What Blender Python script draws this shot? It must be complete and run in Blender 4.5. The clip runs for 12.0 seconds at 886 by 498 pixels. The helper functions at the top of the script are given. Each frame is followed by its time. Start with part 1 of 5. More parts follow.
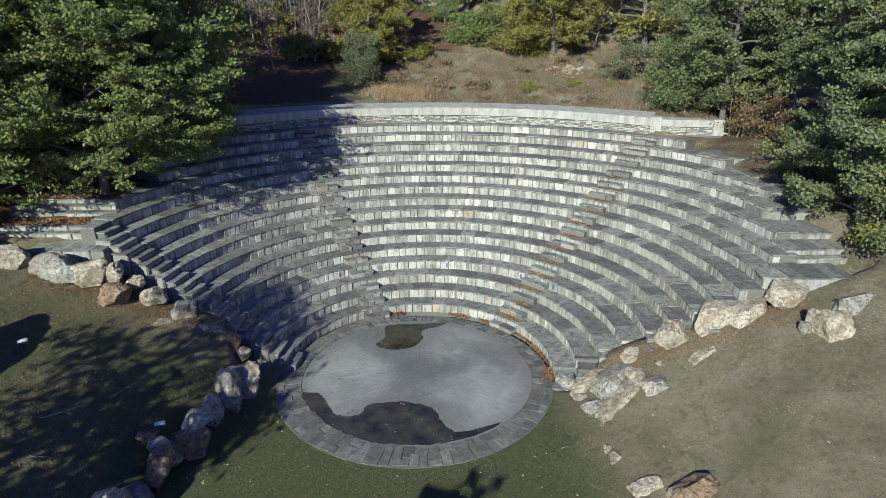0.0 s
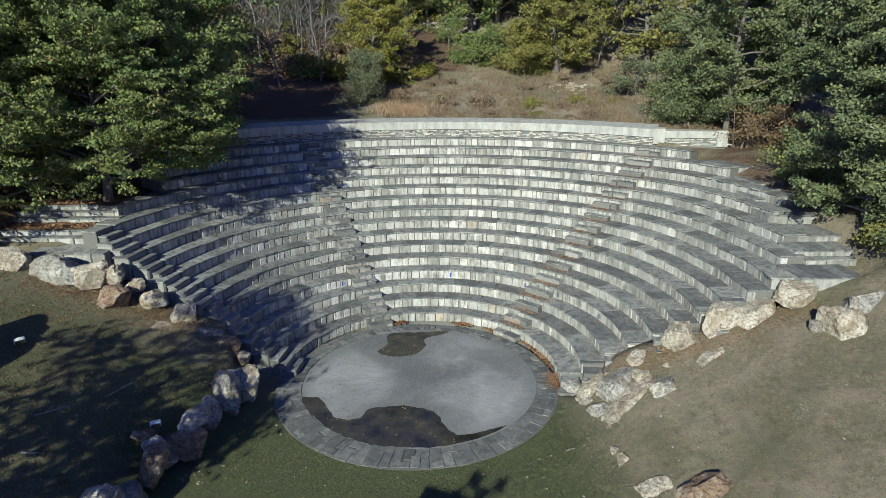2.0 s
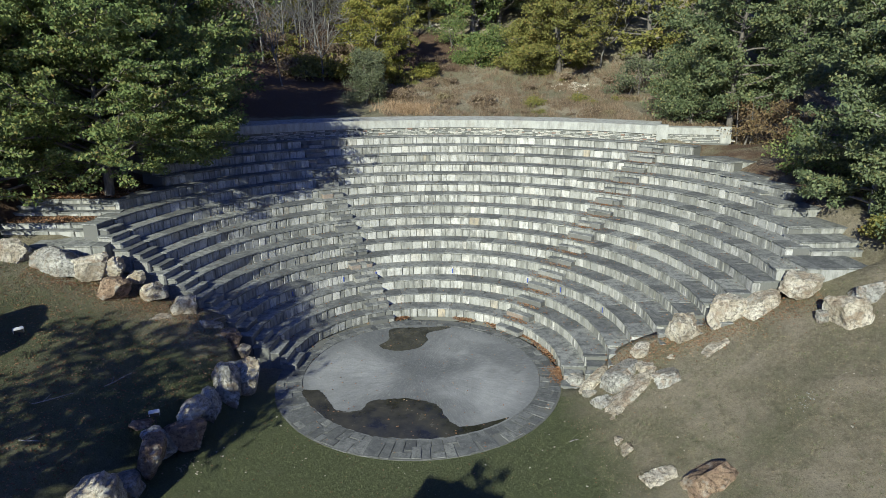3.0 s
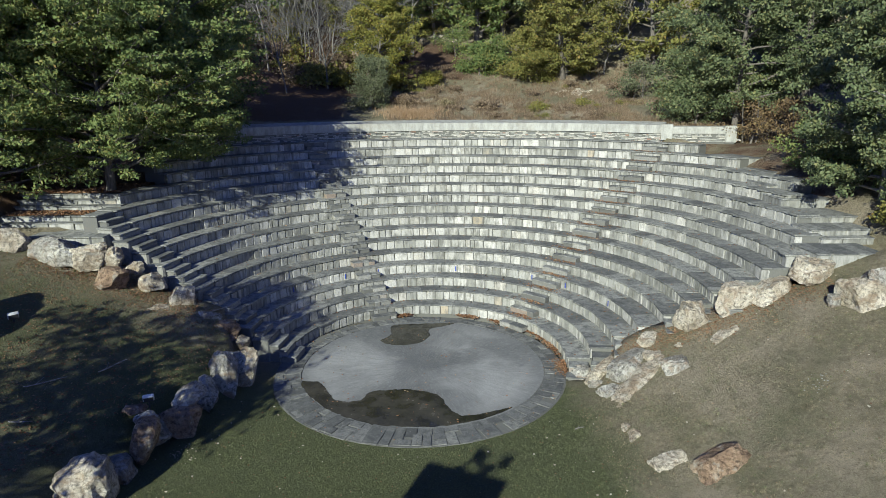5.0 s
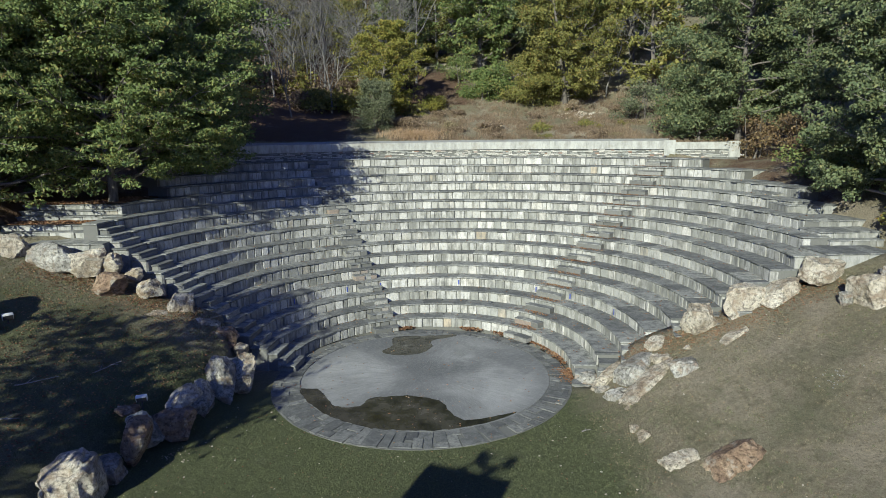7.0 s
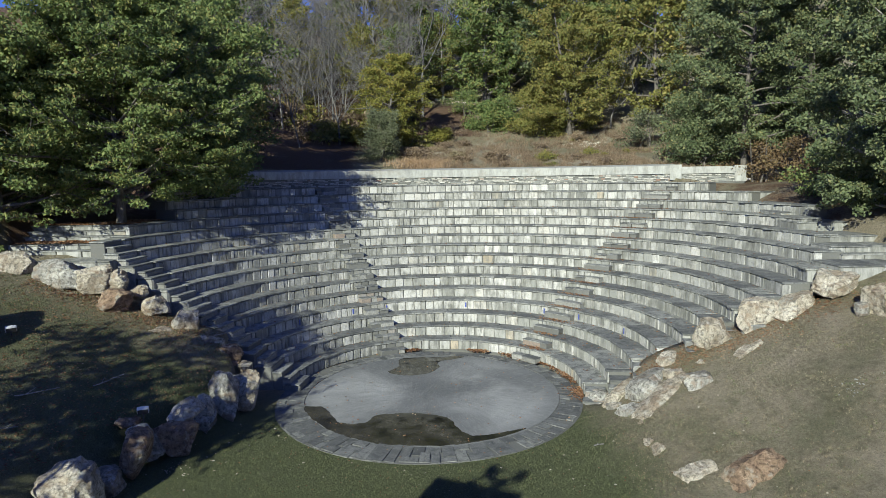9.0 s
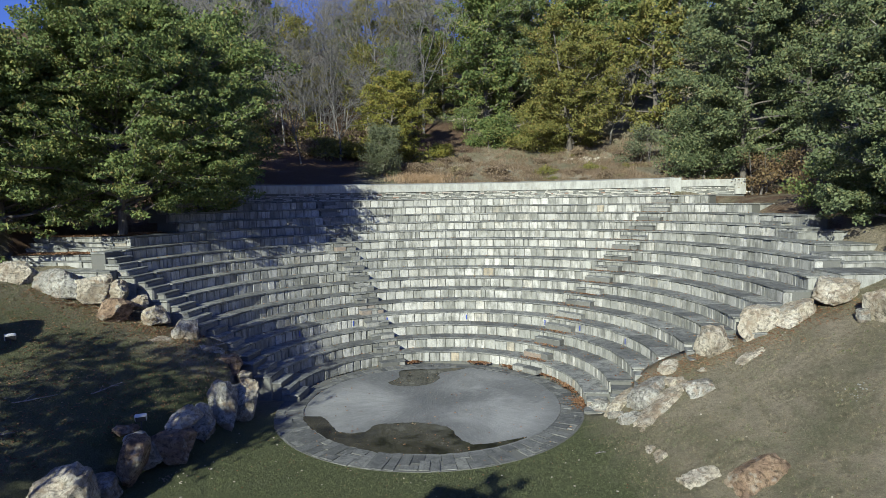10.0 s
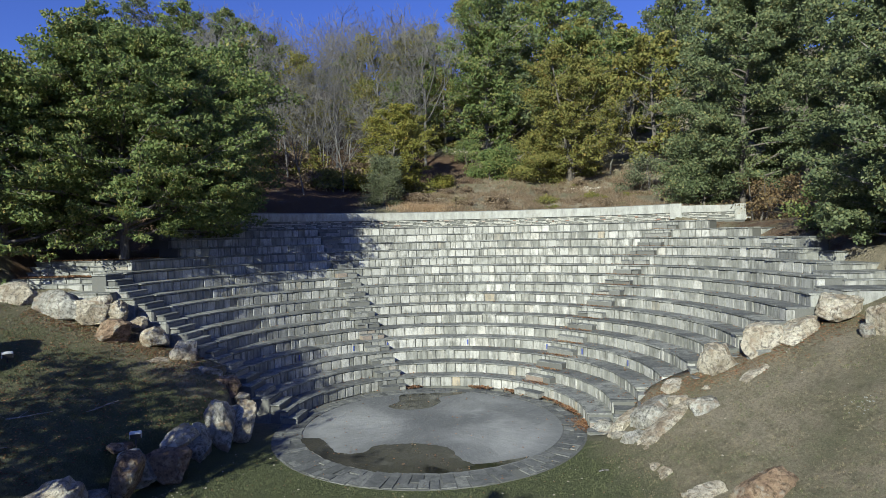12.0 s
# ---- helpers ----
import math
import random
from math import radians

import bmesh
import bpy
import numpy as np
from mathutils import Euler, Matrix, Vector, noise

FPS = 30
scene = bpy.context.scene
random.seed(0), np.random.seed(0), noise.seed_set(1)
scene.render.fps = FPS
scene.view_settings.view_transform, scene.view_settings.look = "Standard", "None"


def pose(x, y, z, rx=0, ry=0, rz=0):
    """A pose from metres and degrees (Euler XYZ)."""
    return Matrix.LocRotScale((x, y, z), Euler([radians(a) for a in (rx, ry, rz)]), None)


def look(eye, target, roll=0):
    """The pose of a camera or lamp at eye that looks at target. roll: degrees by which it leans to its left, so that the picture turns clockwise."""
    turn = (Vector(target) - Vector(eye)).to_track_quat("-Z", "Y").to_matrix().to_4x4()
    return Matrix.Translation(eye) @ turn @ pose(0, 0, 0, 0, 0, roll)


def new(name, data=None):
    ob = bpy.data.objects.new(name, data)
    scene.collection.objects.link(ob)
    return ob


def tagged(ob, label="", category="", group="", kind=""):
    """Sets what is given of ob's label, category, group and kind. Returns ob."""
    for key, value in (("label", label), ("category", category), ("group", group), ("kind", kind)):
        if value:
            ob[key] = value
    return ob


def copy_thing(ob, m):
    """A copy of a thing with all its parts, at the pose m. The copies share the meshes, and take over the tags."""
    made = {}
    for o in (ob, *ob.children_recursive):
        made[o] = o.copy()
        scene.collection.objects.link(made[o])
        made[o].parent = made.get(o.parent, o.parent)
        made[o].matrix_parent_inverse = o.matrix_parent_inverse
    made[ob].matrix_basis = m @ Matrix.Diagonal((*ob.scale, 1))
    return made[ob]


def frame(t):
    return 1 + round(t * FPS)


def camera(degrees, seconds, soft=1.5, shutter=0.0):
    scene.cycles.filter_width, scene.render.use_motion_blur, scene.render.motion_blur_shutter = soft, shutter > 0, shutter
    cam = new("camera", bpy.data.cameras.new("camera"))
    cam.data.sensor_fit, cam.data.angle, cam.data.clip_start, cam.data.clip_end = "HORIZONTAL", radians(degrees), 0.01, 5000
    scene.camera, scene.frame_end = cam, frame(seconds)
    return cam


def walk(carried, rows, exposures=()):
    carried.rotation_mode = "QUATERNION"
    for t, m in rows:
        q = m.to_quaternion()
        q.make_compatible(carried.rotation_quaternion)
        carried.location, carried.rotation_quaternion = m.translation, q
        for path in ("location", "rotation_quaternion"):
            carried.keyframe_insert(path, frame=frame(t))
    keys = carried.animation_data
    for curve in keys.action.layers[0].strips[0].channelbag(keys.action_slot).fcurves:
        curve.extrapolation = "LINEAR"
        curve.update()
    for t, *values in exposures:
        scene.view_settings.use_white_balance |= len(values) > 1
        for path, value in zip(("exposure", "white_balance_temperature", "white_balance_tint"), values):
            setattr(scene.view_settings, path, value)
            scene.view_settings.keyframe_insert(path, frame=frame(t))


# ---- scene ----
cam = camera(71.8, 12.0, soft=0.3)
PATH = [
    (0, (0.202, -19.994, 12.131), (0.304, -18.119, 11.444), 0.3),
    (0.5, (0.23, -20.034, 11.877), (0.328, -18.142, 11.237), 0.2),
    (1, (0.266, -20.095, 11.6), (0.359, -18.188, 11.003), 0.2),
    (1.5, (0.309, -20.119, 11.362), (0.395, -18.211, 10.767), 0.1),
    (2, (0.346, -20.139, 11.092), (0.428, -18.23, 10.501), -0.0),
    (2.5, (0.356, -20.151, 10.816), (0.434, -18.239, 10.236), -0.1),
    (3, (0.381, -20.161, 10.518), (0.454, -18.245, 9.951), -0.1),
    (5, (0.534, -20.167, 9.307), (0.587, -18.23, 8.812), -0.4),
    (5.5, (0.565, -20.167, 8.995), (0.614, -18.225, 8.521), -0.5),
    (6, (0.611, -20.168, 8.675), (0.655, -18.217, 8.235), -0.6),
    (6.5, (0.647, -20.164, 8.388), (0.686, -18.206, 7.981), -0.7),
    (7, (0.645, -20.154, 8.114), (0.682, -18.189, 7.742), -0.7),
    (9, (0.595, -20.151, 7.234), (0.615, -18.165, 6.996), -0.9),
    (9.5, (0.603, -20.175, 7.044), (0.622, -18.186, 6.839), -1.0),
    (10, (0.638, -20.202, 6.865), (0.654, -18.21, 6.693), -1.0),
    (10.5, (0.66, -20.227, 6.705), (0.674, -18.232, 6.564), -1.1),
    (11, (0.696, -20.232, 6.561), (0.708, -18.234, 6.453), -1.1),
    (11.5, (0.704, -20.235, 6.395), (0.714, -18.237, 6.318), -1.1),
    (12, (0.733, -20.242, 6.227), (0.741, -18.243, 6.181), -1.2),
]
walk(cam, [(t, look(eye, target, roll)) for t, eye, target, roll in PATH], exposures=((0, 0.5), (12, 0.5)))
# world, sun and sky
SUN_AZ, SUN_EL = radians(24), radians(25.5)      # shadows run this far to the right of +y
toward_sun = Vector((-math.sin(SUN_AZ) * math.cos(SUN_EL), -math.cos(SUN_AZ) * math.cos(SUN_EL), math.sin(SUN_EL)))
world = bpy.data.worlds.new("sky")
scene.world = world
world.use_nodes = True
wn = world.node_tree.nodes
sky = wn.new("ShaderNodeTexSky")
sky.sky_type = 'NISHITA'
sky.sun_disc = False
sky.sun_elevation = SUN_EL
sky.sun_rotation = math.atan2(toward_sun.x, toward_sun.y)
sky.altitude = 900
sky.air_density = 1.0
sky.dust_density = 0.1
sky.ozone_density = 3.5
tint = wn.new("ShaderNodeMix")           # the film's own deep violet-blue of the sky
tint.data_type, tint.blend_type = 'RGBA', 'MULTIPLY'
tint.inputs[0].default_value, tint.inputs[7].default_value = 1.0, (0.6, 0.71, 1.42, 1)
world.node_tree.links.new(sky.outputs[0], tint.inputs[6])
world.node_tree.links.new(tint.outputs[2], wn["Background"].inputs[0])
wn["Background"].inputs[1].default_value = 0.072
sun_data = bpy.data.lights.new("sun", 'SUN')
sun_data.energy, sun_data.angle, sun_data.color = 5.0, radians(0.5), (0.925, 0.965, 0.835)
sun = new("sun", sun_data)
sun.matrix_world = look(toward_sun * 200, (0, 0, 0))
# ---- materials ----
class Mat:
    """A node material built step by step; sockets are passed as values or links."""

    def __init__(self, name, rough=0.9):
        self.m = bpy.data.materials.new(name)
        self.m.use_nodes = True
        self.t = self.m.node_tree
        self.sh = self.t.nodes["Principled BSDF"]
        self.sh.inputs["Roughness"].default_value = rough
        self.sh.inputs["Specular IOR Level"].default_value = 0.3
        self.co = self.t.nodes.new("ShaderNodeTexCoord")
        self.geo = self.t.nodes.new("ShaderNodeNewGeometry")

    def put(self, socket, v):
        if isinstance(v, bpy.types.NodeSocket):
            self.t.links.new(v, socket)
        elif isinstance(v, tuple) and len(v) == 3 and socket.type == 'RGBA':
            socket.default_value = (*v, 1)
        else:
            socket.default_value = v

    def coords(self, scale=(1, 1, 1), space="Object", shift=None):
        n = self.t.nodes.new("ShaderNodeMapping")
        src = self.geo.outputs["Position"] if space == "World" else self.co.outputs[space]
        self.t.links.new(src, n.inputs[0])
        n.inputs["Scale"].default_value = scale
        if shift is not None:
            c = self.t.nodes.new("ShaderNodeCombineXYZ")
            for i in range(3):
                self.t.links.new(shift, c.inputs[i])
            self.t.links.new(c.outputs[0], n.inputs["Location"])
        return n.outputs[0]

    def noise(self, scale, detail=6, rough=0.6, vec=None, distortion=0.0):
        n = self.t.nodes.new("ShaderNodeTexNoise")
        n.inputs["Scale"].default_value, n.inputs["Detail"].default_value = scale, detail
        n.inputs["Roughness"].default_value, n.inputs["Distortion"].default_value = rough, distortion
        self.t.links.new(vec if vec is not None else self.geo.outputs["Position"], n.inputs["Vector"])
        return n.outputs["Fac"]

    def voronoi(self, scale, vec=None, feature='F1'):
        n = self.t.nodes.new("ShaderNodeTexVoronoi")
        n.feature = feature
        n.inputs["Scale"].default_value = scale
        self.t.links.new(vec if vec is not None else self.geo.outputs["Position"], n.inputs["Vector"])
        return n.outputs["Distance"]

    def math(self, op, a, b=0.0, c=0.0):
        n = self.t.nodes.new("ShaderNodeMath")
        n.operation = op
        for s, v in zip(n.inputs, (a, b, c)):
            self.put(s, v)
        return n.outputs[0]

    def ramp(self, fac, *stops):
        n = self.t.nodes.new("ShaderNodeValToRGB")
        el = n.color_ramp.elements
        while len(el) < len(stops):
            el.new(0.5)
        for e, (p, c) in zip(el, stops):
            e.position = p
            e.color = (*c, 1) if isinstance(c, tuple) else (c, c, c, 1)
        self.t.links.new(fac, n.inputs[0])
        return n.outputs[0]

    def mix(self, fac, a, b, mode='MIX'):
        n = self.t.nodes.new("ShaderNodeMix")
        n.data_type, n.blend_type = 'RGBA', mode
        self.put(n.inputs[0], fac)
        self.put(n.inputs[6], a)
        self.put(n.inputs[7], b)
        return n.outputs[2]

    def attr(self, name):
        n = self.t.nodes.new("ShaderNodeAttribute")
        n.attribute_name = name
        return n.outputs["Fac"]

    def random(self):
        n = self.t.nodes.new("ShaderNodeObjectInfo")
        return n.outputs["Random"]

    def island(self):
        return self.geo.outputs["Random Per Island"]

    def bump(self, height, strength=0.5, distance=0.02):
        n = self.t.nodes.new("ShaderNodeBump")
        n.inputs["Strength"].default_value, n.inputs["Distance"].default_value = strength, distance
        self.t.links.new(height, n.inputs["Height"])
        self.t.links.new(n.outputs[0], self.sh.inputs["Normal"])

    def done(self, color, rough=None):
        self.put(self.sh.inputs["Base Color"], color)
        if rough is not None:
            self.put(self.sh.inputs["Roughness"], rough)
        return self.m


def block_stone(name, dull=0.0):
    m = Mat(name, 0.85)
    r = m.random()
    base = m.ramp(r, (0.0, (0.24, 0.24, 0.215)), (0.15, (0.36, 0.355, 0.32)), (0.42, (0.475, 0.465, 0.425)), (0.8, (0.59, 0.575, 0.53)),
                  (0.985, (0.52, 0.49, 0.43)), (1.0, (0.46, 0.37, 0.25)))
    if dull:
        base = m.mix(dull, base, (0.25, 0.255, 0.235))
    streak = m.noise(1.0, 5, 0.65, m.coords((5.5, 5.5, 1.2), "World"))
    grime = m.noise(0.75, 5, 0.65)
    wet = m.math('ADD', m.math('MULTIPLY', streak, 0.75), m.math('MULTIPLY', grime, 0.55))
    c = m.mix(m.ramp(wet, (0.6, 0.0), (0.77, 0.9)), base, (0.09, 0.09, 0.08))
    c = m.mix(m.ramp(grime, (0.46, 0.0), (0.72, 0.5)), c, (0.25, 0.25, 0.22))
    veins = m.noise(5.0, 6, 0.75, None, 1.5)
    c = m.mix(m.ramp(veins, (0.34, 0.7), (0.46, 0.0)), c, (0.18, 0.175, 0.155))
    fine = m.noise(26, 5, 0.7)
    c = m.mix(m.ramp(fine, (0.3, 0.55), (0.62, 0.0)), c, (0.25, 0.25, 0.22))
    spots = m.noise(60, 3, 0.6)
    c = m.mix(m.ramp(spots, (0.66, 0.0), (0.76, 0.5)), c, (0.72, 0.72, 0.66))
    m.bump(m.math('ADD', fine, m.noise(7, 4)), 0.5, 0.03)
    return m.done(c)


def slab_stone(name, dark=1.0):
    m = Mat(name, 0.8)
    r = m.random()
    base = m.ramp(r, (0.0, (0.095 * dark, 0.097 * dark, 0.095 * dark)), (0.5, (0.18 * dark, 0.183 * dark, 0.173 * dark)), (0.85, (0.255 * dark, 0.256 * dark, 0.236 * dark)),
                  (1.0, (0.30 * dark, 0.30 * dark, 0.265 * dark)))
    big = m.noise(1.3, 5, 0.65)
    c = m.mix(m.ramp(big, (0.46, 0.0), (0.72, 0.5)), base, (0.31 * dark, 0.31 * dark, 0.275 * dark))
    blotch = m.noise(4.2, 5, 0.7)
    c = m.mix(m.ramp(blotch, (0.36, 0.8), (0.55, 0.0)), c, (0.07, 0.073, 0.07))
    c = m.mix(m.ramp(m.noise(7.5, 5, 0.7, None, 0.8), (0.56, 0.0), (0.72, 0.55)), c, (0.36 * dark, 0.355 * dark, 0.32 * dark))
    fine = m.noise(18, 6, 0.7)
    c = m.mix(m.ramp(fine, (0.3, 0.6), (0.55, 0.0)), c, (0.07, 0.075, 0.075))
    m.bump(m.math('ADD', fine, m.noise(5, 4)), 0.4, 0.02)
    return m.done(c)


def rubble_stone():
    m = Mat("thin_rubble_stone", 0.9)
    r = m.island()
    base = m.ramp(r, (0.0, (0.20, 0.21, 0.20)), (0.4, (0.36, 0.36, 0.32)), (0.74, (0.47, 0.45, 0.39)), (0.92, (0.58, 0.56, 0.5)), (0.98, (0.30, 0.19, 0.14)))
    fine = m.noise(22, 5, 0.7)
    c = m.mix(m.ramp(fine, (0.3, 0.5), (0.6, 0.0)), base, (0.16, 0.16, 0.14))
    m.bump(fine, 0.5, 0.02)
    return m.done(c)


def aisle_stone():
    m = Mat("aisle_step_stone", 0.9)
    r = m.random()
    base = m.ramp(r, (0.0, (0.12, 0.12, 0.11)), (0.5, (0.21, 0.208, 0.188)), (0.9, (0.36, 0.353, 0.32)), (1.0, (0.28, 0.21, 0.16)))
    fine = m.noise(14, 6, 0.7)
    c = m.mix(m.ramp(fine, (0.35, 0.7), (0.6, 0.0)), base, (0.12, 0.12, 0.11))
    red = m.noise(2.3, 4, 0.6)
    c = m.mix(m.ramp(red, (0.62, 0.0), (0.74, 0.3)), c, (0.28, 0.18, 0.13))
    m.bump(fine, 0.5, 0.02)
    return m.done(c)


def concrete(name, tone):
    m = Mat(name, 0.9)
    streak = m.noise(1.0, 6, 0.7, m.coords((3.5, 3.5, 0.9), "World"))
    c = m.mix(m.ramp(streak, (0.42, 0.0), (0.66, 0.8)), tone, tuple(v * 0.5 for v in tone))
    c = m.mix(m.ramp(m.noise(1.1, 5, 0.65), (0.5, 0.0), (0.68, 0.5)), c, (0.25, 0.22, 0.17))
    fine = m.noise(12, 6, 0.7)
    c = m.mix(m.ramp(fine, (0.32, 0.4), (0.55, 0.0)), c, tuple(v * 0.5 for v in tone))
    m.bump(fine, 0.3, 0.015)
    return m.done(c)


def stage_concrete():
    m = Mat("combed_stage_concrete", 0.85)
    # polar coordinates about the middle of the stage
    sep = m.t.nodes.new("ShaderNodeSeparateXYZ")
    m.t.links.new(m.co.outputs["Object"], sep.inputs[0])
    ang = m.math('ARCTAN2', sep.outputs[1], sep.outputs[0])
    rad = m.math('SQRT', m.math('ADD', m.math('MULTIPLY', sep.outputs[0], sep.outputs[0]), m.math('MULTIPLY', sep.outputs[1], sep.outputs[1])))
    comb = m.t.nodes.new("ShaderNodeCombineXYZ")
    m.put(comb.inputs[0], m.math('MULTIPLY', ang, 14.0))
    m.put(comb.inputs[1], m.math('MULTIPLY', rad, 0.9))
    rays = m.noise(1.3, 5, 0.6, comb.outputs[0], 0.8)
    fine_rays = m.noise(6.0, 3, 0.6, comb.outputs[0], 0.5)
    # three pale swept fields, with damp darker bands between them

    def field(turn, sharp, gain):
        return m.math('MULTIPLY', m.math('POWER', m.math('MAXIMUM', m.math('COSINE', m.math('ADD', ang, turn)), 0.0), sharp), gain)

    pale = m.math('ADD', m.math('ADD', field(-3.2, 2.5, 0.44), field(0.62, 3.5, 0.42)), field(-1.0, 6.0, 0.3))
    pale = m.math('MULTIPLY', pale, m.ramp(m.math('MULTIPLY', rad, 0.25), (0.1, 0.0), (0.42, 1.0)))
    blot = m.noise(0.6, 5, 0.6, None, 0.8)
    fac = m.math('ADD', pale, m.math('MULTIPLY', blot, 0.85))
    c = m.ramp(fac, (0.4, (0.12, 0.124, 0.121)), (0.56, (0.172, 0.175, 0.169)), (0.72, (0.262, 0.264, 0.25)), (0.9, (0.345, 0.345, 0.327)))
    # a damp, uneven stain along the rim
    rim = m.math('ADD', m.math('MULTIPLY', rad, 0.238), m.math('MULTIPLY', m.math('SUBTRACT', blot, 0.5), 0.45))
    c = m.mix(m.ramp(rim, (0.84, 0.0), (1.0, 0.75)), c, (0.15, 0.154, 0.15))
    near = m.ramp(m.math('MULTIPLY', rad, 0.3), (0.1, 0.8), (0.9, 0.3))
    c = m.mix(m.math('MULTIPLY', near, m.ramp(rays, (0.38, 0.6), (0.55, 0.0))), c, (0.13, 0.135, 0.132))
    c = m.mix(m.math('MULTIPLY', near, m.ramp(fine_rays, (0.5, 0.0), (0.68, 0.7))), c, (0.44, 0.44, 0.415))
    # the comb's long strokes, running outwards
    sweep = m.t.nodes.new("ShaderNodeCombineXYZ")
    m.put(sweep.inputs[0], m.math('MULTIPLY', ang, 26.0))
    m.put(sweep.inputs[1], m.math('MULTIPLY', rad, 1.1))
    brush = m.noise(1.2, 5, 0.7, sweep.outputs[0], 2.5)
    c = m.mix(m.ramp(brush, (0.32, 0.45), (0.46, 0.0)), c, (0.14, 0.144, 0.14))
    c = m.mix(m.ramp(brush, (0.56, 0.0), (0.72, 0.35)), c, (0.38, 0.38, 0.358))
    grit = m.noise(40, 4, 0.7)
    c = m.mix(m.ramp(grit, (0.3, 0.4), (0.5, 0.0)), c, (0.12, 0.12, 0.12))
    m.bump(m.math('ADD', m.math('ADD', fine_rays, brush), m.math('MULTIPLY', grit, 0.4)), 0.55, 0.02)
    return m.done(c)


def ground_mat():
    m = Mat("grass_and_earth", 0.95)
    g = m.attr("grass")
    lit = m.attr("litter")
    n1, n2, n3 = m.noise(0.8, 6, 0.65), m.noise(5.5, 6, 0.7), m.noise(28, 5, 0.75)
    soil = m.ramp(n2, (0.3, (0.14, 0.115, 0.078)), (0.5, (0.235, 0.198, 0.138)), (0.72, (0.33, 0.285, 0.21)))
    dry = m.ramp(n3, (0.3, (0.145, 0.13, 0.08)), (0.55, (0.28, 0.25, 0.165)), (0.75, (0.40, 0.36, 0.25)))
    green = m.ramp(n3, (0.28, (0.05, 0.06, 0.025)), (0.52, (0.105, 0.12, 0.055)), (0.74, (0.20, 0.205, 0.105)))
    leaf = m.ramp(n3, (0.3, (0.04, 0.022, 0.014)), (0.55, (0.12, 0.066, 0.04)), (0.75, (0.24, 0.145, 0.09)))
    c = m.mix(m.ramp(n2, (0.42, 0.25), (0.6, 0.9)), soil, dry)
    wide = m.noise(0.33, 5, 0.6, None, 0.6)
    c = m.mix(m.ramp(wide, (0.5, 0.0), (0.62, 0.75)), c, m.ramp(n3, (0.3, (0.25, 0.21, 0.15)), (0.7, (0.47, 0.40, 0.29))))
    c = m.mix(m.ramp(wide, (0.38, 0.8), (0.5, 0.0)), c, m.ramp(n3, (0.3, (0.09, 0.09, 0.05)), (0.7, (0.25, 0.23, 0.14))))
    c = m.mix(m.ramp(m.noise(2.6, 5, 0.7), (0.54, 0.0), (0.68, 0.6)), c, (0.115, 0.1, 0.06))
    c = m.mix(m.ramp(m.noise(6.5, 6, 0.75), (0.52, 0.0), (0.64, 0.35)), c, (0.1, 0.09, 0.055))
    c = m.mix(m.ramp(m.noise(13, 6, 0.8), (0.36, 0.6), (0.48, 0.0)), c, (0.095, 0.085, 0.05))
    c = m.mix(m.ramp(m.noise(21, 4, 0.7), (0.62, 0.0), (0.72, 0.5)), c, (0.46, 0.41, 0.31))
    k = m.math('ADD', m.math('MULTIPLY', n1, 0.9), m.math('MULTIPLY', n2, 0.5))
    gm = m.ramp(m.math('ADD', g, m.math('SUBTRACT', k, 0.7)), (0.28, 0.0), (0.92, 1.0))
    c = m.mix(gm, c, green)
    lm = m.ramp(m.math('ADD', lit, m.math('SUBTRACT', k, 0.7)), (0.42, 0.0), (0.68, 0.9))
    c = m.mix(lm, c, leaf)
    m.bump(m.math('ADD', n3, m.math('MULTIPLY', n2, 0.8)), 1.0, 0.09)
    return m.done(c)


def rock_mat(name, light, mid, dark):
    m = Mat(name, 0.9)
    n1 = m.noise(1.6, 7, 0.65, m.coords((1, 1, 1), "Object", m.random()))
    n2 = m.noise(9, 6, 0.7)
    c = m.ramp(n1, (0.34, dark), (0.48, mid), (0.62, light))
    # pits and cracks darkened in the colour, so the relief reads without sun
    c = m.mix(m.ramp(n2, (0.38, 0.9), (0.52, 0.0)), c, tuple(v * 0.3 for v in mid))
    c = m.mix(m.ramp(m.noise(2.4, 5, 0.65, None, 1.0), (0.5, 0.0), (0.64, 0.7)), c, (0.3, 0.21, 0.135))
    cr = m.voronoi(2.2, m.coords((1, 1, 1), "Object"), 'DISTANCE_TO_EDGE')
    c = m.mix(m.ramp(cr, (0.0, 0.4), (0.03, 0.0)), c, (0.09, 0.08, 0.065))
    lichen = m.noise(3.5, 3, 0.5)
    c = m.mix(m.ramp(lichen, (0.6, 0.0), (0.7, 0.5)), c, (0.52, 0.52, 0.45))
    n3 = m.noise(38, 5, 0.7)
    c = m.mix(m.ramp(n3, (0.3, 0.5), (0.5, 0.0)), c, tuple(v * 0.4 for v in mid))
    m.bump(m.math('ADD', m.math('ADD', n2, n1), m.math('MULTIPLY', n3, 0.35)), 1.0, 0.12)
    return m.done(c)


def bark_mat(name, a, b):
    m = Mat(name, 0.95)
    n = m.noise(1.0, 5, 0.7, m.coords((14, 14, 2.5), "Object"))
    m.bump(n, 0.7, 0.02)
    return m.done(m.ramp(n, (0.35, a), (0.65, b)))


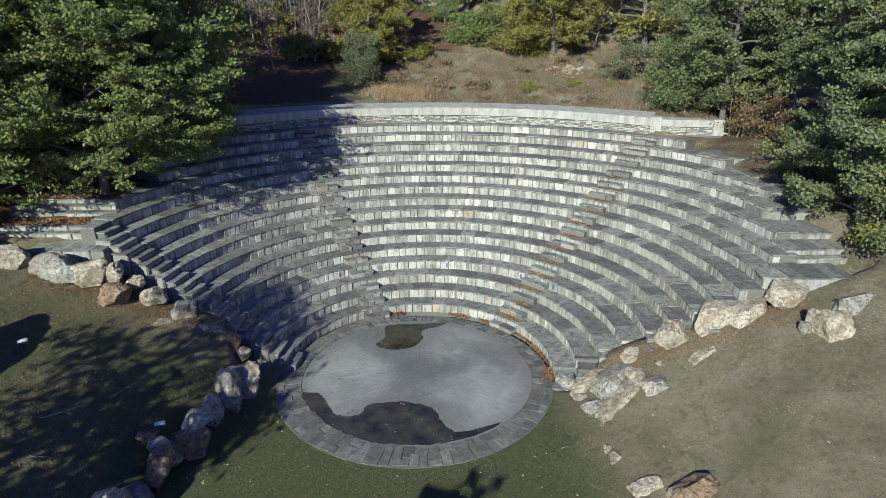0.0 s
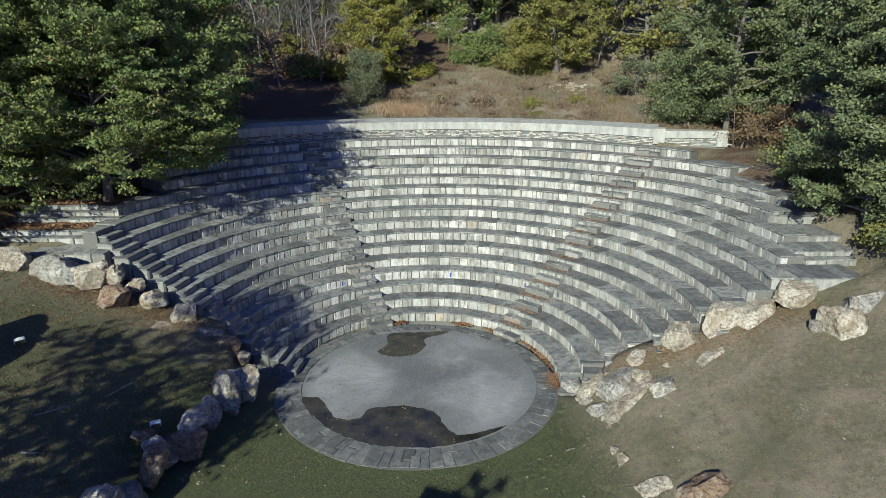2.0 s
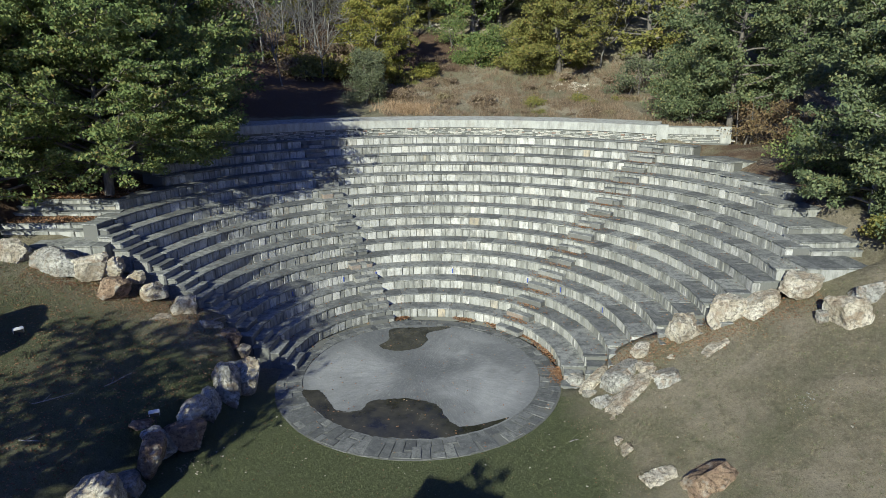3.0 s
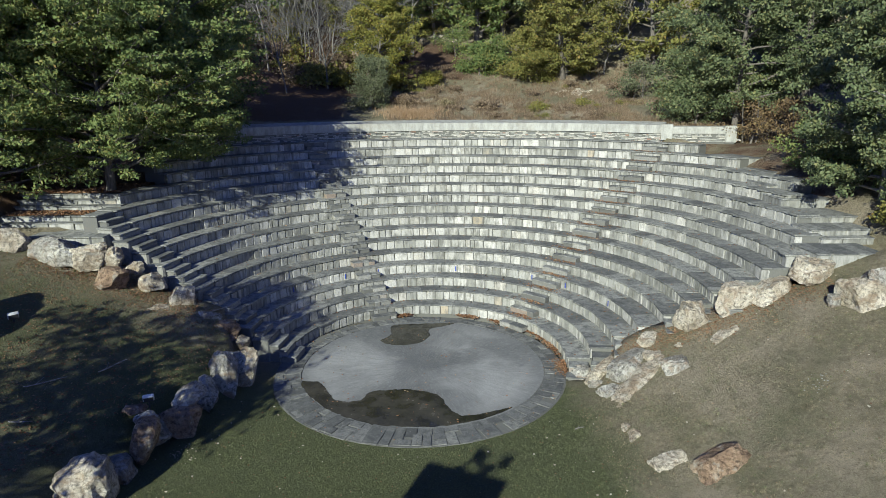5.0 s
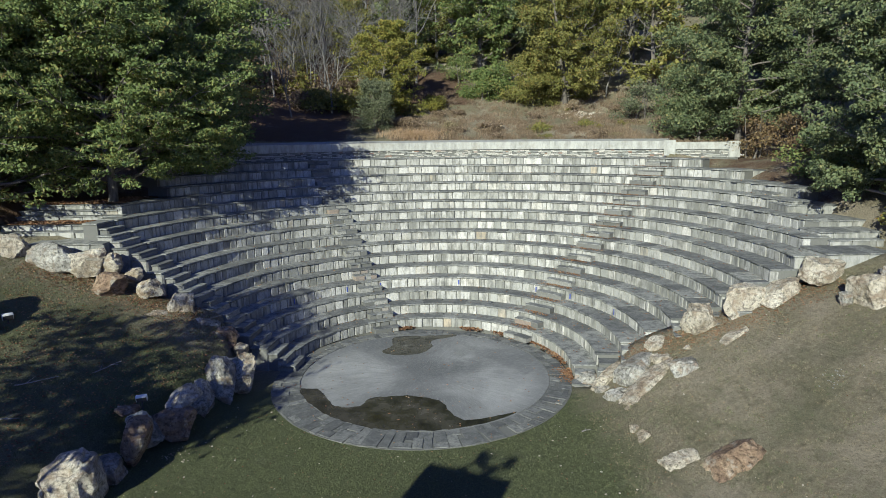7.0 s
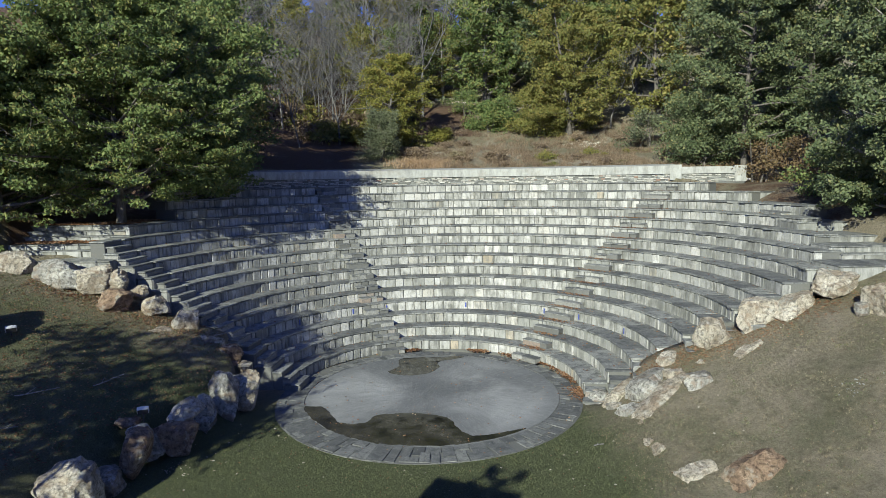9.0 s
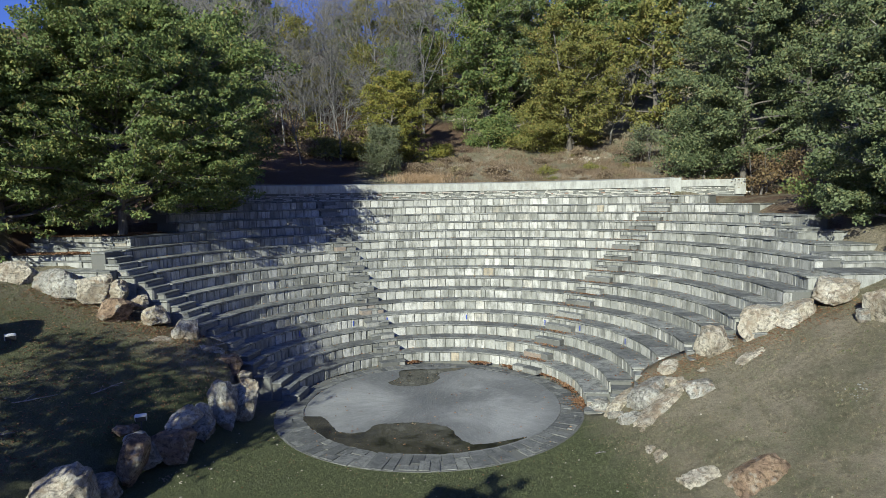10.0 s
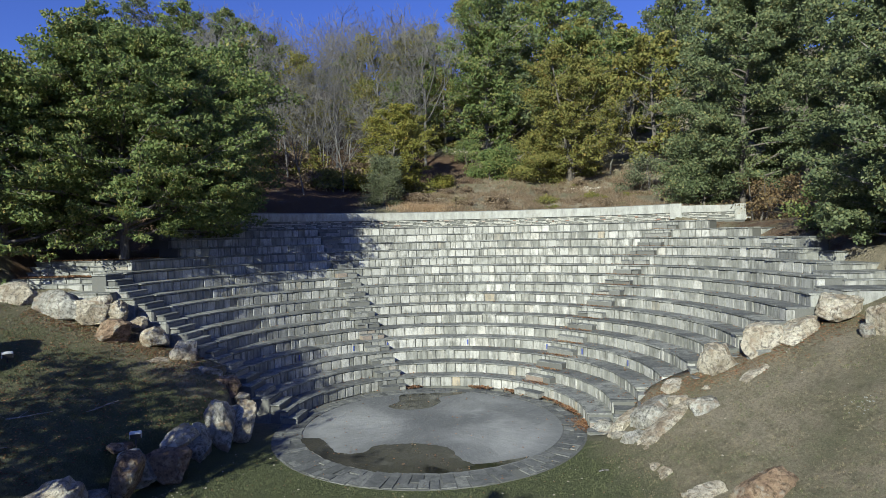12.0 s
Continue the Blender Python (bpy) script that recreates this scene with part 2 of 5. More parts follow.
def leaf_mat(name, *stops):
    """Leaves differ one from another, and branch from branch; light shines through them."""
    m = Mat(name, 0.65)
    m.sh.inputs["Specular IOR Level"].default_value = 0.15
    patch = m.noise(0.7, 3, 0.5, m.coords((1, 1, 1), "Object", m.random()))
    f = m.math('ADD', m.math('MULTIPLY', m.island(), 0.6), m.math('MULTIPLY', patch, 0.6))
    c = m.ramp(f, *stops)
    m.put(m.sh.inputs["Base Color"], c)
    tr = m.t.nodes.new("ShaderNodeBsdfTranslucent")
    m.t.links.new(c, tr.inputs[0])
    mx = m.t.nodes.new("ShaderNodeMixShader")
    mx.inputs[0].default_value = 0.22
    m.t.links.new(m.sh.outputs[0], mx.inputs[1])
    m.t.links.new(tr.outputs[0], mx.inputs[2])
    m.t.links.new(mx.outputs[0], m.t.nodes["Material Output"].inputs[0])
    return m.m


def plain(name, color, rough=0.6):
    m = Mat(name, rough)
    n = m.noise(20, 4)
    return m.done(m.mix(m.ramp(n, (0.4, 0.25), (0.6, 0.0)), color, tuple(v * 0.6 for v in color)))


def puddle_mat():
    m = Mat("shallow_puddle", 0.12)
    n = m.noise(1.2, 5, 0.6)
    fine = m.noise(9, 4, 0.6)
    c = m.ramp(n, (0.36, (0.018, 0.018, 0.015)), (0.5, (0.04, 0.038, 0.029)), (0.62, (0.062, 0.056, 0.04)), (0.75, (0.09, 0.082, 0.06)))
    c = m.mix(m.ramp(fine, (0.6, 0.0), (0.75, 0.5)), c, (0.12, 0.11, 0.085))
    m.sh.inputs["Specular IOR Level"].default_value = 0.4
    return m.done(c, m.ramp(n, (0.4, 0.04), (0.7, 0.35)))


BLOCK, RUBBLE, AISLE = block_stone("split_stone_blocks"), rubble_stone(), aisle_stone()
BLOCK_GREY = block_stone("stained_stone_blocks", 0.45)
TREAD, RING = slab_stone("slate_tread", 1.15), slab_stone("slate_paving", 0.85)
CORE = plain("grey_joint_mortar", (0.15, 0.15, 0.135), 0.95)
COPING = concrete("pale_concrete", (0.43, 0.43, 0.39))
LANDING = concrete("landing_stone", (0.37, 0.37, 0.33))
STAGE, PUDDLE = stage_concrete(), puddle_mat()
EARTH = ground_mat()
ROCK_PALE = rock_mat("pale_limestone", (0.78, 0.72, 0.59), (0.62, 0.55, 0.43), (0.37, 0.30, 0.21))
ROCK_GREY = rock_mat("grey_granite", (0.62, 0.60, 0.53), (0.44, 0.42, 0.365), (0.22, 0.205, 0.175))
ROCK_RED = rock_mat("rusty_rock", (0.52, 0.42, 0.30), (0.36, 0.245, 0.16), (0.19, 0.13, 0.095))
BARK = bark_mat("grey_bark", (0.07, 0.06, 0.05), (0.20, 0.18, 0.155))
BARK_GREY = bark_mat("grey_twig_bark", (0.095, 0.088, 0.08), (0.23, 0.218, 0.2))
BARK_PALE = bark_mat("pale_bark", (0.16, 0.145, 0.13), (0.36, 0.34, 0.31))
LEAF_DARK = leaf_mat("dark_green_leaves", (0.15, (0.065, 0.105, 0.036)), (0.42, (0.12, 0.17, 0.06)), (0.75, (0.19, 0.23, 0.08)), (0.95, (0.29, 0.26, 0.085)), (1.0, (0.30, 0.17, 0.08)))
LEAF_OAK = leaf_mat("grey_green_oak_leaves", (0.15, (0.062, 0.09, 0.044)), (0.5, (0.128, 0.164, 0.08)), (0.8, (0.2, 0.23, 0.112)), (0.98, (0.28, 0.25, 0.095)))
LEAF_RUST = leaf_mat("rust_brown_leaves", (0.15, (0.10, 0.065, 0.035)), (0.5, (0.20, 0.135, 0.075)), (0.85, (0.27, 0.20, 0.10)), (1.0, (0.22, 0.22, 0.10)))
LEAF_GOLD = leaf_mat("yellow_green_leaves", (0.15, (0.10, 0.125, 0.03)), (0.5, (0.20, 0.205, 0.05)), (0.85, (0.31, 0.27, 0.065)), (0.97, (0.38, 0.24, 0.07)))
LEAF_OLIVE = leaf_mat("olive_gold_leaves", (0.15, (0.10, 0.115, 0.034)), (0.5, (0.185, 0.19, 0.058)), (0.85, (0.275, 0.245, 0.075)), (0.97, (0.29, 0.18, 0.06)))
LEAF_GREY = leaf_mat("grey_olive_leaves", (0.15, (0.07, 0.085, 0.05)), (0.5, (0.13, 0.15, 0.085)), (0.9, (0.21, 0.225, 0.13)))
LEAF_BROWN = leaf_mat("fallen_leaves", (0.1, (0.10, 0.045, 0.025)), (0.5, (0.24, 0.12, 0.065)), (0.85, (0.38, 0.24, 0.14)), (1.0, (0.45, 0.36, 0.24)))
GRASS_GREEN = leaf_mat("lawn_blades", (0.1, (0.06, 0.07, 0.03)), (0.5, (0.13, 0.145, 0.065)), (0.9, (0.19, 0.2, 0.1)))
SCRUB = leaf_mat("brown_scrub", (0.1, (0.09, 0.066, 0.045)), (0.5, (0.21, 0.155, 0.105)), (0.9, (0.37, 0.28, 0.19)))
GRASS_DRY = leaf_mat("dry_grass", (0.1, (0.12, 0.095, 0.055)), (0.5, (0.24, 0.195, 0.115)), (0.9, (0.37, 0.31, 0.19)))
GRASS_TAN = leaf_mat("tan_grass", (0.1, (0.2, 0.13, 0.075)), (0.5, (0.38, 0.26, 0.155)), (0.9, (0.52, 0.38, 0.25)))
BLUE = plain("blue_paint", (0.05, 0.08, 0.32))
METAL = plain("pale_metal", (0.62, 0.62, 0.60), 0.4)
DARK_METAL = plain("dark_metal", (0.05, 0.05, 0.05), 0.5)
# ---- plan of the theatre ----
H = 0.42                 # riser height
TIERS = 16


def smooth(a, b, x):
    t = min(1, max(0, (x - a) / (b - a)))
    return t * t * (3 - 2 * t)


def centre(k):
    return (0.45 + 0.07 * (k - 1), 0.0)


def radius(k, deg=0.0):
    r = 4.95 + 0.69 * (k - 1) + 0.003 * (k - 1) ** 2
    up = min(1, max(0, (k - 6) / 7))
    return r - 0.55 * up * smooth(57, 82, deg) + 0.2 * up * math.exp(-((deg - 52) / 10) ** 2)


def polar(cx, cy, r, deg):
    """deg runs clockwise from +y."""
    a = radians(deg)
    return Vector((cx + r * math.sin(a), cy + r * math.cos(a)))


def edge(k, deg, back=0.0):
    return polar(*centre(k), radius(k, deg) + back, deg)


def crossing(k, p, d):
    """The bearing at which the line from p along d meets the face of tier k."""
    s = 0.0
    for _ in range(30):
        q = Vector(p) + s * Vector(d)
        c = Vector(centre(k))
        v = q - c
        deg = math.degrees(math.atan2(v.x, v.y))
        s += (radius(k, deg) - v.length) / max(0.3, v.normalized().dot(Vector(d)))
    return deg


# the two aisles, each between two straight lines
A_DIR, B_DIR = Vector((-0.40, 0.917)), Vector((0.707, 0.707))
A_RIGHT = Vector((-0.88, 4.80))
A_LEFT = A_RIGHT + Vector((-0.917, -0.40)) * 1.1
B_LEFT = Vector((5.5, 5.5))
B_RIGHT = B_LEFT + Vector((0.707, -0.707)) * 1.25


def left_end(k):
    return -76.0 if k < 13 else (-71.5 if k == 13 else -59.0)


def right_end(k):
    return {16: 51.0, 15: 60.7, 14: 76.5, 13: 79.3, 12: 86.9, 11: 92.6, 10: 98.0}.get(k, 98.5)


def soft_max(a, b, w=0.8):
    d = (a - b) / w
    if d > 20:
        return a
    if d < -20:
        return b
    return b + w * math.log1p(math.exp(d))


def bank_line(y):
    """Where the boulders of the left bank stand."""
    return -5.45 + (0.47 if y < -1.5 else -0.3) * (y + 1.5)


def ground_z(x, y):
    left = 1.55 - 0.36 * (x + 7.07) + 0.2 * (y + 1.5)
    left = min(left, 5.3 + 0.1 * (-x - 11))
    right = 0.42 * (x - 5.35) + 0.12 * (y + 6)
    right = min(right, 6.6 + 0.1 * (x - 17))
    vx, vy = x - 1.3, y
    r = math.hypot(vx, vy)
    w = smooth(0.25, 0.75, vy / max(r, 0.1))
    rise = min(r, 66)
    back = (7.42 + 0.25 * (rise - 18.4) + 0.19 * max(0, rise - 27)) * w - 3 * (1 - w)
    z = soft_max(soft_max(right, 0, 0.35), back, 0.5)
    line = bank_line(y)
    w = smooth(line + 0.1, line - 0.7, x)
    z = soft_max(z, left, 0.25) * w + z * (1 - w)
    n = noise.noise(Vector((x * 0.5, y * 0.5, 0))) * 0.10 + noise.noise(Vector((x * 1.7, y * 1.7, 3))) * 0.04
    flat = smooth(4.8, 7.5, math.hypot(x - 0.3, y + 0.3))
    far = smooth(26, 60, r)
    return z + n * flat * (0.5 + 3 * far) + far * 2.0 * noise.noise(Vector((x * 0.06, y * 0.06, 9)))


def in_theatre(x, y, m=0.0):
    vx, vy = x - 1.1, y
    r = math.hypot(vx, vy)
    a = math.degrees(math.atan2(vx, vy))
    if r < 5.7:
        return True
    k = 1 + (r - 4.95) / 0.72
    if k > 16.6:
        return r < (18.0 if a < 44 else 17.0) and -50 < a < 52
    kk = int(min(16, max(1, round(k))))
    return (-83.5 if kk < 13 else left_end(kk)) - m < a < right_end(kk) + m


def site_z(x, y):
    """Ground as it is seen: the bowl under the tiers is cut out."""
    z = ground_z(x, y)
    r = math.hypot(x - 1.1, y)
    out = math.hypot(x - 0.28, y + 0.4)
    if out < 5.2:
        return min(z, -0.03)
    if out < 7.2 and y < -1.0:
        z = -0.03 + (z + 0.03) * smooth(5.2, 7.2, out)
    if 13.0 < x < 16.0 and -1.9 < y < 9.8:
        z = min(z, 4.05 + 0.19 * (y + 1.9))
    if -15.8 < x < -11.0 and 1.5 < y < 6.2:
        z = min(z, 4.15 + 0.3 * (y - 1.4))
    if in_theatre(x, y, 0.6) and not (y < -1.5 and r < 7.5):
        return min(z, 0.585 * (r - 5.3) - 0.55)
    return z


def mesh_object(name, verts, faces, material, parent=None, label="", flat=True):
    me = bpy.data.meshes.new(name)
    me.from_pydata(verts, [], faces)
    me.materials.append(material)
    if not flat:
        me.shade_smooth()
    me.update()
    ob = new(name, me)
    if parent:
        ob.parent = parent
    if label:
        ob["label"] = label
    return ob


def part(name, bm, material, parent=None, label=""):
    me = bpy.data.meshes.new(name)
    bm.to_mesh(me)
    bm.free()
    me.materials.append(material)
    ob = new(name, me)
    if parent:
        ob.parent = parent
    if label:
        ob["label"] = label
    return ob


# ---- ground ----
def build_ground():
    xs = [-400, -260, -180, -120, -90, -70, -55, -45] + [-38 + i * 0.4 for i in range(191)] + [45, 55, 70, 90, 120, 180, 260, 400]
    ys = [-400, -200, -140, -100, -70, -50, -38, -30, -25] + [-22 + i * 0.4 for i in range(171)] + [48, 51, 55, 62, 70, 80, 95, 120, 160, 220, 400]
    nx = len(xs)
    verts, grass, litter = [], [], []
    for y in ys:
        for x in xs:
            verts.append((x, y, site_z(x, y)))
            r = math.hypot(x - 1.1, y)
            lawn = smooth(0.5, -2.6, y) * smooth(7.2, 4.2, x) * smooth(-14, -6, x)
            bank = 0.7 * smooth(-4.5, -7, x) * smooth(1.0, -2.0, y)
            slope = 0.38 * smooth(4.5, 6, x) * smooth(2, -2, y) * smooth(13, 8, x)
            grass.append(max(lawn, bank, slope, 0.08))
            hill = 0.35 * smooth(26, 34, r)
            lt = 0.75 * smooth(-10.5, -12.5, x) * smooth(2.0, 4.0, y) * smooth(17, 12, y)
            # leaf litter under the beeches, thickened so its dark colour deepens the shade
            shade = 0.75 * smooth(18.6, 20, r) * smooth(-2, -6, x)
            rt = 0.6 * smooth(13, 15, x) * smooth(0, 3, y) * smooth(24, 17, y)
            path = 0.75 * smooth(27, 29, y) * smooth(40, 34, y) * smooth(-4, -1, x) * smooth(6, 3, x)
            litter.append(max(hill, lt, shade, rt, path))
    faces = [(j * nx + i, j * nx + i + 1, (j + 1) * nx + i + 1, (j + 1) * nx + i) for j in range(len(ys) - 1) for i in range(nx - 1)]
    ob = mesh_object("ground", verts, faces, EARTH, flat=False)
    for key, vals in (("grass", grass), ("litter", litter)):
        at = ob.data.attributes.new(key, 'FLOAT', 'POINT')
        at.data.foreach_set("value", vals)
    return tagged(ob, "dry grassy hillside of brown earth with a green lawn", "ground", kind="structure")


ground = build_ground()


# ---- stone pieces ----
def chamfered(name, material, bev=0.08, uneven=0.03, seed=0):
    """A unit stone, 1 x 1 x 1 with its origin at the middle of the front foot, front towards -y, with worn edges."""
    rng = random.Random(seed)
    bm = bmesh.new()
    bmesh.ops.create_cube(bm, size=1, matrix=pose(0, 0.5, 0.5))
    bmesh.ops.bevel(bm, geom=list(bm.edges), offset=bev, segments=1, affect='EDGES')
    for v in bm.verts:
        v.co += Vector((rng.uniform(-1, 1), rng.uniform(-1, 1), rng.uniform(-1, 1))) * uneven
    me = bpy.data.meshes.new(name)
    bm.to_mesh(me)
    bm.free()
    me.materials.append(material)
    return me


def piece(name, me, parent, x, y, z, deg, w, d, h, tilt=0.0):
    """Place a unit stone: its front faces the middle of the circle; deg is its bearing."""
    ob = new(name, me)
    ob.matrix_basis = Matrix.Translation((x, y, z)) @ Matrix.Rotation(-radians(deg), 4, 'Z') @ Matrix.Rotation(radians(tilt), 4, 'Y') @ Matrix.Diagonal((w, d, h, 1))
    ob.parent = parent
    return ob


BLOCKS = [chamfered("block", BLOCK, 0.06, 0.03, i) for i in range(10)]
GREYS = [chamfered("block", BLOCK_GREY, 0.06, 0.035, i) for i in range(10)]
SLABS = [chamfered("tread_slab", TREAD, 0.03, 0.008, 20 + i) for i in range(6)]
STEPS = [chamfered("step_stone", AISLE, 0.05, 0.02, 40 + i) for i in range(6)]
PAVERS = [chamfered("paving_slab", RING, 0.012, 0.03, 60 + i) for i in range(6)]
LANDS = [chamfered("landing_block", BLOCK_GREY, 0.04, 0.02, 80 + i) for i in range(6)]


def arc_core(k, d0, d1, z0, z1, front, back):
    """The mortar bed behind the stones."""
    n = max(6, int(abs(d1 - d0) / 3))
    verts, faces = [], []
    for i in range(n + 1):
        d = d0 + (d1 - d0) * i / n
        p, q = edge(k, d, front), edge(k, d, back)
        verts += [(p.x, p.y, z0), (p.x, p.y, z1), (q.x, q.y, z1), (q.x, q.y, z0)]
    for i in range(n):
        a, b = 4 * i, 4 * i + 4
        faces += [(a, a + 1, b + 1, b), (a + 1, a + 2, b + 2, b + 1), (a + 2, a + 3, b + 3, b + 2)]
    e = 4 * n
    faces += [(0, 3, 2, 1), (e, e + 1, e + 2, e + 3)]
    return verts, faces


TREAD_T = 0.055          # thickness of the tread slabs


def build_tier(k):
    rng = random.Random(100 + k)
    tier = tagged(new("seating_tier", None), "curved tier of weathered grey stone seating with slate treads", "stone seating", "seating tiers")
    tier.location = (*edge(k, 0), (k - 1) * H)
    inv = Matrix.Translation(-tier.location)
    d0, d1 = left_end(k), right_end(k)
    z0, z1 = (k - 1) * H, k * H
    verts, faces = arc_core(k, d0 + 0.15, d1 - 0.15, z0 - 0.45, z1 - TREAD_T, 0.05, 0.95)
    core = mesh_object("mortar_bed", verts, faces, CORE, tier)
    core.matrix_parent_inverse = inv
    gaps = [(crossing(k, A_LEFT, A_DIR), crossing(k, A_RIGHT, A_DIR)), (crossing(k, B_LEFT, B_DIR), crossing(k, B_RIGHT, B_DIR))]
    # riser blocks
    deg = d0
    r = radius(k)
    while deg < d1 - 0.3:
        # squarish blocks in the middle wedge, narrower ones on the flanks
        w = rng.choice((0.24, 0.34, 0.4, 0.44, 0.48, 0.54)) * (0.85 + 0.3 * rng.random())
        if not gaps[0][1] < deg < gaps[1][0]:
            w *= 0.84
        step = math.degrees(w / r)
        for a, b in gaps:
            if deg < a < deg + step * 1.3:
                step = a - deg + 0.02
            if a < deg < b and deg + step > b:
                step = b - deg + 0.02
        step = min(step, d1 - deg)
        w = radians(step) * r
        mid = deg + step / 2
        if w > 0.08:
            p = edge(k, mid, rng.uniform(-0.015, 0.02))
            # the flanks are more stained than the middle
            dull = 0.12 + 0.68 * smooth(38, 62, mid) + 0.4 * smooth(-18, -45, mid) + (0.85 if any(a < mid < b for a, b in gaps) else 0)
            sort = STEPS if gaps[0][0] < mid < gaps[0][1] else GREYS if rng.random() < dull else BLOCKS
            o = piece("block", rng.choice(sort), tier, p.x, p.y, z0 - 0.02, mid, w - 0.028, 0.25, H - TREAD_T + 0.008 - rng.random() * 0.02)
            o.matrix_parent_inverse = inv
        deg += step
    # tread slabs, overhanging a little
    deg = d0
    while deg < d1 - 0.3:
        step = min(math.degrees(rng.uniform(0.55, 1.15) / r), d1 - deg)
        mid = deg + step / 2
        depth = radius(min(16, k + 1)) - radius(min(15, k)) + 0.12
        w = 2 * (radius(k, mid) + depth * 0.5) * math.tan(radians(step / 2)) - 0.018
        p = edge(k, mid, -0.035 + rng.uniform(-0.018, 0.018))
        o = piece("tread_slab", rng.choice(SLABS), tier, p.x, p.y, z1 - TREAD_T + rng.uniform(-0.006, 0.006), mid, w, depth, TREAD_T, rng.uniform(-0.3, 0.3))
        o.matrix_parent_inverse = inv
        deg += step
    return tier


for k in range(1, TIERS + 1):
    build_tier(k)


# half-height steps in the aisles and along the left end
def build_stair(label, lines, seed):
    rng = random.Random(seed)
    stair = tagged(new("aisle_stair", None), label, "stair", "aisle stairs")
    stair.location = (*edge(1, lines(1)[0]), 0)
    inv = Matrix.Translation(-stair.location)
    for k in range(1, TIERS + 1):
        a, b = lines(k)
        if b <= a:
            continue
        cuts = [0.0] + sorted(rng.uniform(0.25, 0.75) for _ in range(rng.choice((0, 1, 1, 2)))) + [1.0]
        for c0, c1 in zip(cuts, cuts[1:]):
            u, v = a + (b - a) * c0, a + (b - a) * c1
            mid = (u + v) / 2
            p = edge(k, mid, -0.34 + rng.uniform(-0.05, 0.04))
            w = max(0.12, radians(v - u) * radius(k))
            h = H / 2 - 0.02 + rng.uniform(-0.035, 0.015)
            z0, lean = (k - 1) * H, rng.uniform(-1.5, 1.5)
            o = piece("step_stone", rng.choice(STEPS), stair, p.x, p.y, z0 - 0.02, mid, w - 0.025, 0.37, h + 0.02, lean)
            o.matrix_parent_inverse = inv
            o = piece("step_slab", rng.choice(SLABS), stair, *edge(k, mid, -0.36 + rng.uniform(-0.03, 0.02)), z0 + h - 0.004, mid, w - 0.012, 0.36, 0.035, lean)
            o.matrix_parent_inverse = inv
    return stair


build_stair("worn stone aisle steps between two blocks of seating", lambda k: (crossing(k, A_LEFT, A_DIR), crossing(k, A_RIGHT, A_DIR)), 7)
build_stair("uneven stone aisle steps with reddish rubble joints", lambda k: (crossing(k, B_LEFT, B_DIR), crossing(k, B_RIGHT, B_DIR)), 8)


def build_end_stair():
    """Rough steps that climb beside the left ends of the tiers."""
    rng = random.Random(9)
    stair = tagged(new("end_stair", None), "rough slate steps climbing beside the tier ends", "stair", "aisle stairs")
    stair.location = (*edge(1, -78), 0)
    inv = Matrix.Translation(-stair.location)
    for k in range(1, 13):
        for half in (0, 1):
            z = (k - 1) * H + half * H / 2
            wide = math.degrees((1.0 + rng.uniform(-0.12, 0.15)) / radius(k))
            mid = -76.0 - wide / 2 - (0.5 if half else 0.0)
            p = edge(k, mid, -0.35 + 0.34 * half)
            w = radians(wide) * radius(k)
            o = piece("step_stone", rng.choice(STEPS), stair, p.x, p.y, z - 0.7, mid, w, 0.62, 0.7 + H / 2 - 0.05, rng.uniform(-1, 1))
            o.matrix_parent_inverse = inv
            o = piece("step_slab", rng.choice(SLABS), stair, p.x, p.y - 0.02, z + H / 2 - 0.05, mid, w + 0.06, 0.62, 0.05, rng.uniform(-1, 1))
            o.matrix_parent_inverse = inv
    return stair


build_end_stair()


def build_end_stones():
    """Half-height stones that step down from the right ends of the tiers."""
    rng = random.Random(19)
    stair = tagged(new("end_stair", None), "rough half-height stones along the tier ends by the boulders", "stair", "aisle stairs")
    stair.location = (*edge(1, 99.5), 0)
    inv = Matrix.Translation(-stair.location)
    for k in range(1, 8):
        for i, half in enumerate((0.55, 0.1)):
            w = rng.uniform(0.3, 0.48)
            mid = right_end(k) + math.degrees((0.2 + 0.42 * i) / radius(k))
            p = edge(k, mid, rng.uniform(-0.05, 0.06))
            h = 0.5 + half * H + rng.uniform(-0.03, 0.03)
            o = piece("step_stone", rng.choice(STEPS), stair, p.x, p.y, (k - 1) * H - 0.5, mid, w, 0.66, h, rng.uniform(-2, 2))
            o.matrix_parent_inverse = inv
            o = piece("step_slab", rng.choice(SLABS), stair, p.x, p.y, (k - 1) * H - 0.5 + h, mid, w + 0.04, 0.66, 0.045, rng.uniform(-2, 2))
            o.matrix_parent_inverse = inv
    return stair


build_end_stones()


# ---- stage ----
SX, SY = 0.37, -0.22


def disc(name, cx, cy, r, z, material, n=96, thick=0.12):
    bm = bmesh.new()
    vs = [bm.verts.new((r * math.cos(2 * math.pi * i / n), r * math.sin(2 * math.pi * i / n), 0)) for i in range(n)]
    f = bm.faces.new(vs)
    ret = bmesh.ops.extrude_face_region(bm, geom=[f])
    for v in ret["geom"]:
        if isinstance(v, bmesh.types.BMVert):
            v.co.z -= thick
    bmesh.ops.recalc_face_normals(bm, faces=bm.faces)
    ob = part(name, bm, material)
    ob.location = (cx, cy, z)
    return ob


stage = tagged(disc("stage_floor", SX, SY, 4.2, 0.0, STAGE), "round combed concrete stage with damp patches", "stage", kind="structure")
bed = tagged(disc("paving_bed", 0.27, -0.4, 5.0, -0.02, CORE), "dark mortar bed under the ring of paving", "paving", kind="structure")


